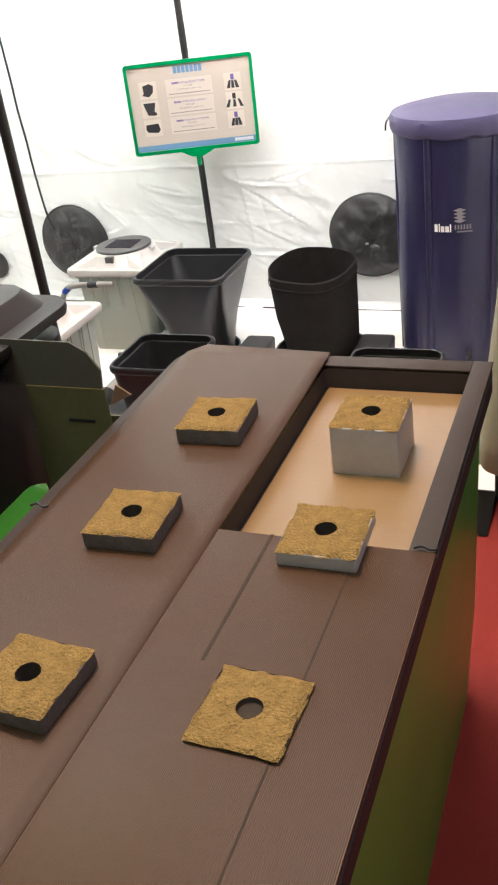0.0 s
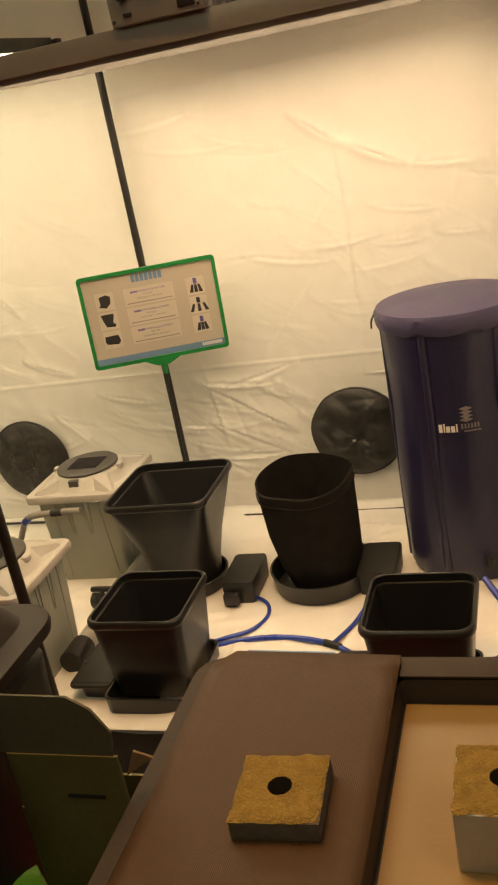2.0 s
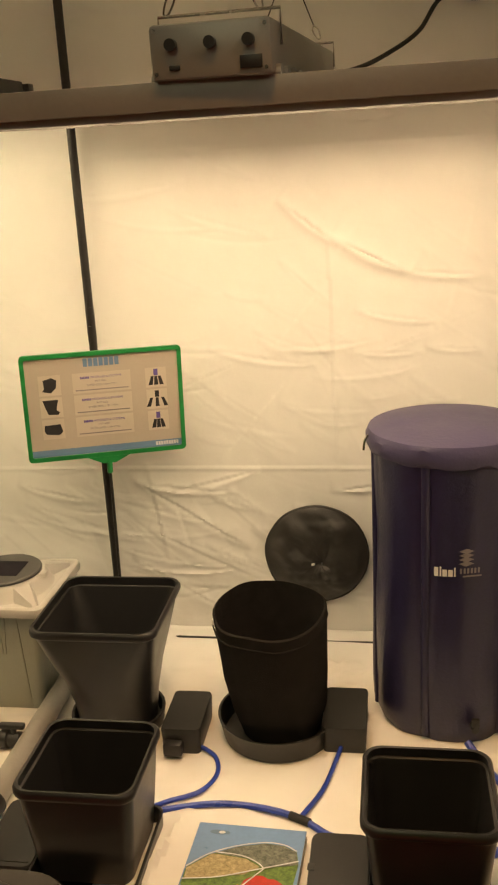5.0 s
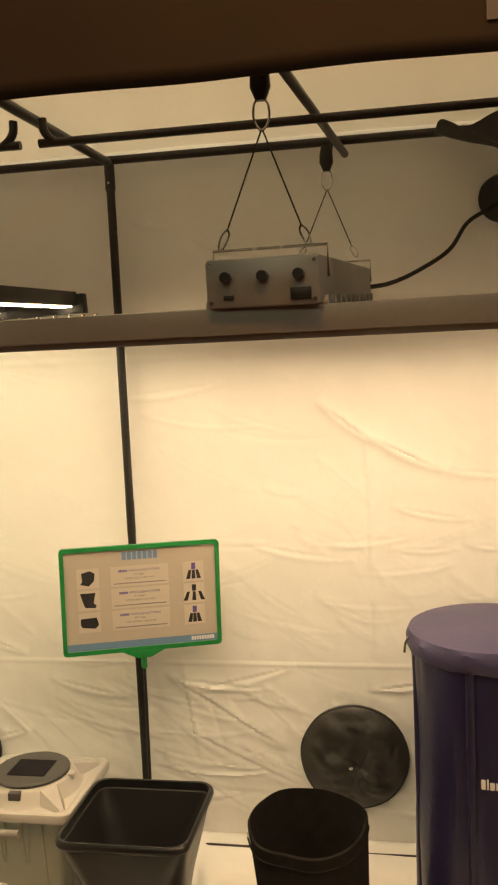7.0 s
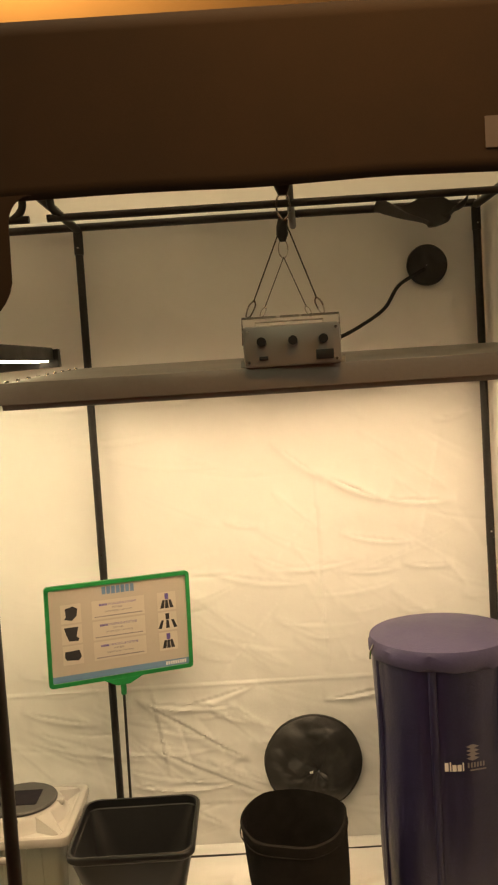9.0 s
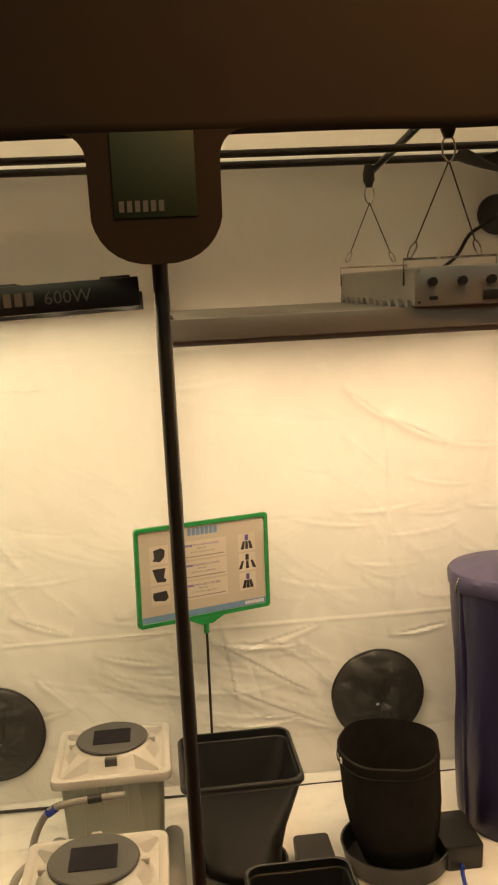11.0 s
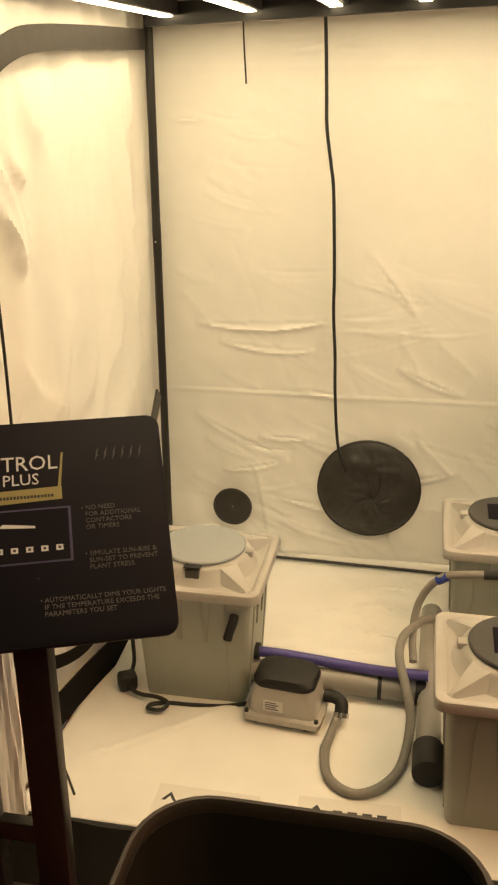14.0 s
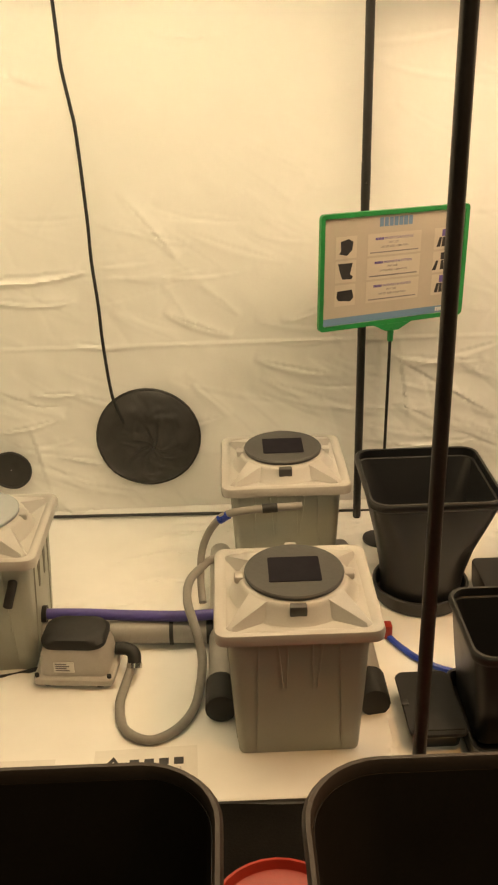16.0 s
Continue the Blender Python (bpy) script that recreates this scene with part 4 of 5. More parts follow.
# stack of brochures
stack = thing("brochure_stack", pose(-0.114, 2.524, 0.008, 0, 0, -2.5) @ Matrix.Diagonal((1.11, 0.90, 1.0, 1)), "stack of glossy garden brochures lying on the sheet", "brochures")
for i in range(9):
    o = 0.004 * noise.noise(Vector((i * 1.7, 0.4, 0)))
    part("brochure", block(-0.112 + o, 0.112 + o, -0.138 + 0.7 * o, 0.138 + 0.7 * o, 0.0038 * i, 0.0038 * i + 0.0034), "pages" if i < 7 else "sky_blue", stack)
T = 0.0348
leaf = [(-0.108, -0.020), (-0.070, 0.028), (-0.020, 0.062), (0.035, 0.082), (0.075, 0.080), (0.102, 0.062), (0.110, 0.020), (0.106, -0.050), (0.085, -0.100), (0.050, -0.126), (-0.020, -0.120), (-0.085, -0.105), (-0.108, -0.075)]
part("cover_photo", polygon(leaf, T, 0.0003), "leafy", stack, "leafy green photograph")
part("cover_photo", polygon([(-0.060, 0.034), (-0.020, 0.061), (0.035, 0.081), (0.075, 0.079), (0.101, 0.061), (0.109, 0.020), (0.045, 0.000), (0.010, 0.026)], T + 0.0004, 0.0003), "dark_print", stack, "dark greenhouse photograph")
part("cover_photo", polygon([(-0.107, -0.022), (-0.064, 0.032), (0.006, 0.024), (0.036, 0.002), (0.010, -0.026), (-0.104, -0.058)], T + 0.0004, 0.0003), "tan_print", stack, "pale vegetable photograph")
part("cover_photo", polygon([(-0.060, -0.112), (0.002, -0.060), (0.016, -0.070), (-0.020, -0.119)], T + 0.0008, 0.0003), "orange_print", stack, "orange root vegetable photograph")
for k_, (cx_, cy_, r_) in enumerate(((0.040, -0.062, 0.030), (0.064, -0.070, 0.030), (0.002, -0.112, 0.016))):
    part("cover_photo", polygon([(cx_ + r_ * math.cos(k * 0.449) * (1 + 0.12 * math.sin(k * 2.2)), cy_ + 1.2 * r_ * math.sin(k * 0.449) * (1 + 0.1 * math.sin(k * 3.1))) for k in range(14)], T + 0.0012 + 0.0004 * k_, 0.0003), "red_print", stack, "red pepper photograph")
for path_ in ([(-0.108, -0.060), (-0.04, -0.044), (0.03, -0.010), (0.110, 0.030)], [(-0.062, 0.036), (0.0, 0.030), (0.042, 0.000), (0.030, -0.030), (0.0, -0.085), (-0.012, -0.118)], [(-0.108, -0.020), (-0.070, 0.028), (-0.020, 0.062), (0.035, 0.082), (0.075, 0.080), (0.102, 0.062)]):
    part("cover_line", ribbon([(x_, y_, T + 0.0026) for x_, y_ in path_], 0.0032, 0.0002, (0, 0, 1), 5), "cover_white", stack)
part("cover_mark", polygon([(-0.062 + 0.022 * math.cos(k * 0.6283), 0.108 + 0.008 * math.sin(k * 0.6283)) for k in range(10)], T, 0.0002), "blue_ink", stack, "small blue oval mark")
part("cover_mark", polygon([(-0.058 + 0.007 * math.cos(k * 0.6283), 0.108 + 0.005 * math.sin(k * 0.6283)) for k in range(10)], T + 0.0003, 0.0002), "cover_white", stack)

# ---- grey buckets ----
def bucket(x, y, label, cover):
    b = thing("grey_bucket", pose(x, y, 0.008), label, "bucket", "grey buckets")
    lv = [(0.0, 0.256, 0.256, 0.012), (0.008, 0.263, 0.263, 0.016), (0.15, 0.280, 0.280, 0.020), (0.300, 0.296, 0.296, 0.024), (0.318, 0.300, 0.300, 0.024)]
    part("body", loft([rr(w, d, r, z) for z, w, d, r in lv]), "grey", b)
    # thin moulded ridges: long ones at the corners, pairs that close downwards between them
    def ridge(u0, z0, u1, z1, w0, w1):
        rows = []
        for u, z, w in ((u0, z0, w0), (u1, z1, w1)):
            y = -0.1310 - 0.0566 * z
            rows.append([Vector((u - w, y + 0.004, z)), Vector((u - w * 0.5, y - 0.0035, z)), Vector((u + w * 0.5, y - 0.0035, z)), Vector((u + w, y + 0.004, z))])
        return loft(rows)

    for q in range(4):
        for u0, z0, u1, z1, w0, w1 in ((-0.092, 0.012, -0.084, 0.304, 0.0014, 0.0024), (0.092, 0.012, 0.084, 0.304, 0.0014, 0.0024), (-0.034, 0.185, -0.046, 0.304, 0.001, 0.0042), (-0.027, 0.185, -0.024, 0.304, 0.001, 0.0034), (0.030, 0.185, 0.026, 0.304, 0.001, 0.0034), (0.037, 0.185, 0.047, 0.304, 0.001, 0.0042)):
            f = part("rib", ridge(u0, z0, u1, z1, w0, w1), "grey", b)
            f.matrix_local = pose(0, 0, 0, 0, 0, 90 * q)
    lid = part("lid", loft([rr(0.322, 0.322, 0.020, 0.312), rr(0.346, 0.346, 0.024, 0.317), rr(0.350, 0.350, 0.026, 0.332), rr(0.344, 0.344, 0.026, 0.341), rr(0.330, 0.330, 0.026, 0.344), rr(0.312, 0.312, 0.024, 0.342), rr(0.298, 0.298, 0.022, 0.335)]), "grey_lid", b, "pale grey moulded lid")
    part("collar", loft([circle(0.140, 0.3352, n=48), circle(0.134, 0.340, n=48), circle(0.122, 0.366, n=48), circle(0.116, 0.374, n=48), circle(0.110, 0.376, n=48)]), "grey_lid", lid)
    for q in range(4):
        w = part("ridge", loft([[Vector((0.052, 0.110, 0.3353)), Vector((0.110, 0.052, 0.3353)), Vector((0.152, 0.138, 0.3353)), Vector((0.138, 0.152, 0.3353))], [Vector((0.060, 0.096, 0.3745)), Vector((0.096, 0.060, 0.3745)), Vector((0.1445, 0.137, 0.3435)), Vector((0.137, 0.1445, 0.3435))]]), "grey_lid", lid)
        w.matrix_local = pose(0, 0, 0, 0, 0, 90 * q)
        # front one is a dark block in place of a shaded recess
        t = part("notch", block(-0.018, 0.018, -0.128, -0.106, 0.352, 0.3755, 0.003) if q == 0 else block(-0.014, 0.014, -0.130, -0.108, 0.362, 0.380, 0.005), "disc" if q == 0 else "grey_lid", lid, "dark block standing for the shaded notch under the disc" if q == 0 else "")
        t.matrix_local = pose(0, 0, 0, 0, 0, 90 * q)
    disc = part("disc", loft([circle(0.107, 0.3775, n=48), circle(0.108, 0.384, n=48), circle(0.105, 0.387, n=48)]), "white_disc" if cover == "white" else "disc", lid, "round pale disc" if cover == "white" else "round dark grey disc")
    if cover != "white":
        part("square_opening", loft([rr(0.112, 0.098, 0.004, 0.3872), rr(0.112, 0.098, 0.004, 0.3884)]), "screen", disc, "square black opening")
    else:
        part("grip", block(-0.022, 0.022, -0.128, -0.106, 0.3796, 0.383, 0.002), "rubber", lid)
    return b


bucket(-0.918, 3.258, "grey plastic hydroponic bucket with a square black opening", "square")
bucket(-0.934, 2.612, "grey plastic hydroponic bucket with a square black opening", "square")
bucket(-1.697, 2.932, "grey plastic control bucket with a pale round disc", "white")

# pipes, hoses and pump between the buckets
for x in (-1.104, -0.752):
    t = thing("drain_pipe", pose(x, 2.62, 0.046), "fat grey pipe with a black rubber end cap", "pipe", "drain pipes")
    part("pipe", rod((0, 0.04, 0), (0, 0.66, 0), 0.030, 16), "pipe", t)
    part("end_cap", tube([(0, -0.035, 0), (0, -0.028, 0), (0, 0.03, 0), (0, 0.055, 0)], 0.036, 16, 1), "rubber", t, "black rubber end cap")
t = thing("cross_pipe", pose(-1.57, 2.905, 0.046), "fat grey pipe joining the buckets along the floor", "pipe")
part("pipe", rod((0, 0, 0), (0.46, -0.02, 0), 0.030, 16), "pipe", t)
part("pipe_tie", rod((0.335, -0.016, 0), (0.345, -0.016, 0), 0.0325, 16), "rubber", t, "black cable tie")
part("collar", rod((0.43, -0.018, 0), (0.455, -0.018, 0), 0.034, 16), "rubber", t)
t = thing("violet_pipe", pose(-1.56, 2.912, 0.100), "violet supply pipe lying along the grey pipe", "pipe")
part("pipe", tube([(-0.005, 0, 0), (0.1, 0.0, -0.004), (0.22, -0.006, -0.010), (0.34, -0.020, -0.008), (0.45, -0.030, 0.0)], 0.014, 12), "violet", t)
part("grommet", rod((-0.03, 0, 0.0), (0.012, 0, 0.0), 0.022, 14), "rubber", t, "black rubber grommet")

pump = thing("air_pump", pose(-1.455, 2.790, 0.008, 0, 0, -5) @ Matrix.Diagonal((1.13, 1.1, 1.02, 1)), "cast metal air pump with a dark dome top", "air pump")
part("base", loft([rr(0.170, 0.130, 0.012, 0.014), rr(0.174, 0.134, 0.014, 0.018), rr(0.174, 0.134, 0.014, 0.030), rr(0.166, 0.126, 0.014, 0.034)]), "alu", pump)
part("body", loft([rr(0.150, 0.112, 0.018, 0.0342), rr(0.146, 0.108, 0.022, 0.075), rr(0.134, 0.098, 0.030, 0.104)]), "alu", pump)
part("dome", loft([rr(0.138, 0.102, 0.030, 0.1042), rr(0.140, 0.104, 0.030, 0.116), rr(0.130, 0.094, 0.036, 0.128), rr(0.10, 0.07, 0.03, 0.133)]), "rubber", pump, "dark rubbery dome cover")
part("type_label", block(-0.040, 0.004, -0.0575, -0.0555, 0.045, 0.074), "white_paper", pump, "white type label with unreadable print")
for k in range(4):
    part("label_bar", block(-0.036, -0.006 - 0.006 * (k % 2), -0.0585, -0.0576, 0.050 + 0.006 * k, 0.0525 + 0.006 * k), "grey_ink", pump)
for x in (-0.06, 0.055):
    for y in (-0.045, 0.045):
        part("foot", rod((x, y, 0.0), (x, y, 0.0145), 0.011, 10), "rubber", pump)
for x in (-0.078, 0.078):
    part("screw", rod((x, -0.058, 0.034), (x, -0.058, 0.041), 0.005, 8), "rubber", pump)
part("outlet", tube([(0.080, 0.02, 0.055), (0.105, 0.018, 0.055), (0.120, 0.010, 0.048), (0.123, -0.005, 0.030)], 0.015, 12), "rubber", pump, "black rubber elbow outlet")
part("clamp", rod((0.123, -0.004, 0.033), (0.123, -0.010, 0.024), 0.017, 12), "steel", pump, "wire hose clamp")
solo("air_hose", tube([(-1.325, 2.765, 0.032), (-1.335, 2.72, 0.020), (-1.342, 2.645, 0.020), (-1.322, 2.560, 0.020), (-1.262, 2.522, 0.020), (-1.200, 2.560, 0.020), (-1.162, 2.64, 0.022), (-1.148, 2.735, 0.07), (-1.165, 2.80, 0.12), (-1.185, 2.88, 0.145), (-1.180, 2.96, 0.155), (-1.150, 3.04, 0.145), (-1.13, 3.07, 0.145), (-1.105, 3.09, 0.14)], 0.0115, 10), "hose", "grey air hose looping from the pump over the sheet", "hose", "air hoses")
solo("air_hose", tube([(-0.880, 3.066, 0.305), (-0.95, 3.062, 0.305), (-1.03, 3.060, 0.300), (-1.085, 3.065, 0.285), (-1.125, 3.08, 0.235), (-1.150, 3.07, 0.175), (-1.155, 3.02, 0.12), (-1.150, 2.96, 0.085)], 0.0105, 10), "hose", "grey air hose bending down from the bucket lid", "hose", "air hoses")
solo("hose_connector", rod((-0.985, 3.0615, 0.303), (-0.945, 3.0625, 0.305), 0.0125, 10), "rubber", "black plastic joint in the grey hose", "hose joint")
solo("hose_band", rod((-1.075, 3.063, 0.289), (-1.100, 3.069, 0.270), 0.0125, 10), "blue", "blue band round the grey hose", "hose band")
solo("red_valve", block(-0.684, -0.662, 2.868, 2.898, 0.010, 0.052, 0.006), "red_plastic", "small red valve handle lying on the sheet by the feed tube", "valve")
tap_thing = thing("ball_valve", pose(-0.815, 2.945, 0.034), "black plastic ball valve with a bar handle on the sheet", "valve")
part("union_nut", loft([[Vector((x, r * math.cos(k * 0.5236), r * math.sin(k * 0.5236))) for k in range(12)] for x, r in ((-0.034, 0.020), (-0.030, 0.026), (-0.010, 0.026), (-0.006, 0.021))]), "black_plastic", tap_thing, "ribbed black union nut")
part("body", rod((-0.006, 0, 0), (0.026, 0, 0), 0.021, 14), "black_plastic", tap_thing)
part("tail", rod((0.026, 0, 0), (0.075, 0, 0), 0.015, 14), "black_plastic", tap_thing)
part("stem", rod((0.008, 0, 0.018), (0.008, 0, 0.036), 0.008, 10), "black_plastic", tap_thing)
part("bar_handle", block(-0.030, 0.042, -0.009, 0.009, 0.034, 0.050, 0.005), "black_plastic", tap_thing, "black bar handle")
solo("bulkhead_fitting", tube([(-1.588, 2.786, 0.278), (-1.588, 2.772, 0.270), (-1.594, 2.762, 0.25), (-1.600, 2.758, 0.228)], 0.0115, 10), "rubber", "black barbed fitting on the bucket wall", "fitting")
solo("power_lead", tube([(-1.545, 2.795, 0.022), (-1.62, 2.778, 0.014), (-1.70, 2.768, 0.014), (-1.76, 2.765, 0.014), (-1.80, 2.748, 0.016), (-1.80, 2.725, 0.020), (-1.765, 2.725, 0.022), (-1.757, 2.75, 0.026), (-1.79, 2.765, 0.028), (-1.84, 2.775, 0.024), (-1.875, 2.80, 0.03), (-1.88, 2.86, 0.06), (-1.895, 2.90, 0.10)], 0.0055, 7), "rubber", "black pump lead coiled on the floor sheet", "cable")
solo("plug", block(-0.025, 0.025, -0.022, 0.022, 0, 0.045, 0.010), "rubber", "black mains plug lying on the floor sheet", "plug", m=pose(-1.885, 2.815, 0.008, 0, 0, 30))

# leaflets on the sheet
sheet1 = thing("leaflet", pose(-1.266, 2.404, 0.0145, 0, 0, 2), "white leaflet with a black printed heading", "leaflet", "leaflets")
part("paper", block(-0.112, 0.112, -0.045, 0.1, 0, 0.0012), "white_paper", sheet1)
bm = bmesh.new()
polygon([(-0.095, 0.045), (-0.070, 0.078), (-0.050, 0.045), (-0.058, 0.045), (-0.070, 0.064), (-0.084, 0.045)], 0.0013, 0.0004, bm)
part("brand_mark", bm, "ink", sheet1, "black chevron in place of a logo")
brand_bars(4, 0.128, 0.020, 0.35, "ink", pose(-0.035, 0.046, 0.0013), sheet1, "black bar in place of a brand name")
lettering("subtitle", "THE EVOLUTION OF HYDROPONICS", 0.0105, "grey_ink", pose(-0.096, 0.030, 0.0013), sheet1, "small grey printed line")
sheet2 = thing("leaflet", pose(-1.575, 2.385, 0.0145, 0, 0, 0), "white leaflet with a printed picture lying on the sheet", "leaflet", "leaflets")
part("paper", block(-0.120, 0.110, -0.03, 0.095, 0, 0.0012), "white_paper", sheet2)
bm = bmesh.new()
polygon([(-0.105, 0.045), (-0.088, 0.072), (-0.070, 0.045), (-0.078, 0.045), (-0.088, 0.060), (-0.096, 0.045)], 0.0013, 0.0004, bm)
part("brand_mark", bm, "ink", sheet2, "black shape in place of a brand name")
part("picture", block(-0.105, -0.055, -0.025, 0.010, 0.0013, 0.0017), "grey_ink", sheet2, "small dark picture")

# ---- green-framed sign on its stick ----
sign = thing("sign_board", pose(-0.602, 3.384, 0.860, 0, 1.0, 21.0), "green plastic framed product sign on a thin stick", "sign", )
W2, H2 = 0.228, 0.156
part("card", block(-W2 + 0.004, W2 - 0.004, -0.001, 0.003, -H2 + 0.004, H2 - 0.004), "paper", sign)
fr = bmesh.new()
outer = rr(2 * W2, 2 * H2, 0.012, 0, n=4)
inner = rr(2 * W2 - 0.024, 2 * H2 - 0.024, 0.006, 0, n=4)
loops = [[Vector((p.x, yy, p.y)) for p in ring] for ring, yy in ((inner, -0.0015), (inner, -0.007), (outer, -0.007), (outer, 0.006), (inner, 0.006))]
part("frame", loft(loops, False, False), "green", sign)
part("foot_clip", loft([[Vector((x, y, z)) for x, y, z in ((-0.06, -0.008, -H2), (0.06, -0.008, -H2), (0.06, 0.008, -H2), (-0.06, 0.008, -H2))], [Vector((x, y, z)) for x, y, z in ((-0.02, -0.008, -H2 - 0.020), (0.02, -0.008, -H2 - 0.020), (0.02, 0.008, -H2 - 0.020), (-0.02, 0.008, -H2 - 0.020))]]), "green", sign)
part("socket", rod((0.0, 0, -H2 - 0.018), (0.0, 0, -H2 - 0.052), 0.009, 10), "green", sign)
part("stick", rod((0.0, 0, -H2 - 0.05), (0.004, 0, -0.832), 0.0045, 8), "pole", sign, "thin dark metal stick")
part("base_plate", loft([circle(0.05, -0.850, n=24), circle(0.05, -0.842, n=24), circle(0.012, -0.836, n=24)]), "black_plastic", sign)
FRONT_Y = -0.0016


def flat(bm, x, z, mat, name, label="", lift=0.0):
    ob = part(name, bm, mat, sign, label)
    ob.matrix_local = pose(x, FRONT_Y - lift, z, 90)
    return ob


brand_bars(7, 0.104, 0.024, 0.22, "blue_ink", pose(-0.052, FRONT_Y, 0.113, 90), sign, "pale blue bar in place of a brand name")
flat(block(-W2 + 0.012, W2 - 0.012, 0, 0.020, 0, 0.0003), 0, -0.143, "blue_ink", "blue_band")
brand_bars(9, 0.068, 0.011, 0.25, "white_ink", pose(0.140, FRONT_Y - 0.0006, -0.138, 90), sign, "pale bar in place of a brand name")
for r in range(3):
    zc = 0.066 - 0.064 * r
    for x, w in ((-0.150, 0.062), (-0.003, 0.165), (0.152, 0.060)):
        flat(block(-w / 2, w / 2, -0.029, 0.029, 0, 0.0003), x, zc, "panel_paper", "printed_box")
    lettering("text_line", "MODULES & SYSTEMS", 0.0092, "violet_ink", pose(-0.034, FRONT_Y - 0.0006, zc + 0.0125, 90), sign, "small blue printed heading", extrude=0.0002)
    lettering("text_line", "POT SIZE", 0.0076, "grey_ink", pose(-0.022, FRONT_Y - 0.0006, zc + 0.0015, 90), sign, "small grey printed line", extrude=0.0002)
    lettering("text_line", "SYSTEM SIZES 1-100+ POTS", 0.0072, "grey_ink", pose(-0.046, FRONT_Y - 0.0006, zc - 0.0095, 90), sign, "small grey printed line", extrude=0.0002)
    for k, w, h, left in ((0, 0.026, 0.0066, -0.063), (3, 0.150, 0.0032, -0.078)):
        flat(bars(max(6, int(w / 0.006)), w, h, 0.22), left, zc + 0.012 - 0.0115 * k, "violet_ink" if k == 0 else "grey_ink", "text_line", "", 0.0006)
# little pot pictures
flat(polygon([(-0.018, 0.016), (0.006, 0.022), (0.020, 0.014), (0.017, -0.008), (0.002, -0.022), (-0.022, -0.016), (-0.016, -0.008)], 0, 0.0003), -0.150, 0.066, "ink", "pot_picture", "", 0.0006)
flat(polygon([(-0.024, 0.022), (0.020, 0.022), (0.013, -0.008), (0.022, -0.014), (0.018, -0.022), (-0.010, -0.020), (-0.017, -0.002)], 0, 0.0003), -0.150, 0.002, "ink", "pot_picture", "", 0.0006)
flat(polygon([(-0.024, 0.012), (0.020, 0.014), (0.026, -0.008), (0.016, -0.018), (-0.020, -0.014), (-0.026, -0.004)], 0, 0.0003), -0.150, -0.062, "ink", "pot_picture", "", 0.0006)
for r, sp in ((0, 0.010), (1, 0.016), (2, 0.009)):
    zc = 0.066 - 0.064 * r
    for k in (-1, 0, 1):
        flat(polygon([(k * sp - 0.004, 0.004), (k * sp + 0.004, 0.004), (k * sp * 1.6 + 0.006, -0.022), (k * sp * 1.6 - 0.006, -0.022)], 0, 0.0003), 0.152, zc, "ink", "diagram", "", 0.0006)
    flat(block(-0.006, 0.006, 0.006, 0.025, 0, 0.0003), 0.152, zc, "violet_ink" if r != 1 else "ink", "diagram", "", 0.0006)

# ---- control panel sign at the tent front ----
board = thing("display_board", pose(-1.766, 2.091, 0.8355), "black lectern display board about a light controller", "sign")
turn = Matrix.Rotation(radians(22.0), 4, "Z")
board.matrix_world = Matrix.Translation((-1.766, 2.091, 0.8355)) @ turn @ Matrix.Rotation(radians(46), 4, "X")
BW, BH = 0.225, 0.186
part("plate", loft([rr(2 * BW, 2 * BH, 0.022, -0.010), rr(2 * BW, 2 * BH, 0.022, -0.002), rr(2 * BW - 0.004, 2 * BH - 0.004, 0.022, 0.0)]), "screen", board)


def print_on(bm, x, y, mat, name, label=""):
    ob = part(name, bm, mat, board, label)
    ob.matrix_local = pose(x, y, 0.0004)
    return ob


print_on(polygon([(-0.125, 0.042), (0.060, 0.048), (0.060, 0.070), (-0.134, 0.064)], 0), 0, 0.0, "yellow_ink", "yellow_band", "dull yellow band")
print_on(polygon([(0.054, 0.068), (0.059, 0.068), (0.065, 0.128), (0.062, 0.128)], 0), 0, 0.0, "yellow_ink", "yellow_stripe")
lettering("heading", "CONTROL", 0.0355, "white_ink", pose(-0.116, 0.101, 0.0004), board, "large pale printed heading")
lettering("heading", "PANEL PLUS", 0.0270, "white_ink", pose(-0.120, 0.076, 0.0004), board, "large pale printed heading")
print_on(bars(30, 0.160, 0.005, 0.25, t=0.0002, z=0.0006), -0.112, 0.0525, "ink", "text_line")
print_on(block(-0.066, 0.066, -0.045, 0.045, 0, 0.0003), 0.006, -0.010, "purple_lid", "screen_edge", "dark violet picture of a controller")
print_on(block(-0.062, 0.062, -0.042, 0.042, 0.0004, 0.0007), 0.006, -0.010, "screen", "screen_picture")
print_on(polygon([(-0.045, 0.006), (0.010, 0.002), (0.010, 0.006), (-0.040, 0.012)], 0.0008), 0.006, 0.000, "white_ink", "reflection_line", "pale curved line on the controller picture")
for k in range(5):
    print_on(block(-0.0055, 0.0055, -0.0045, 0.0045, 0.0008, 0.0011), -0.040 + 0.023 * k, -0.032, "white_ink", "button_picture")
    print_on(block(-0.002, 0.002, -0.002, 0.002, 0.0012, 0.0014), -0.040 + 0.023 * k, -0.032, "ink", "button_picture")
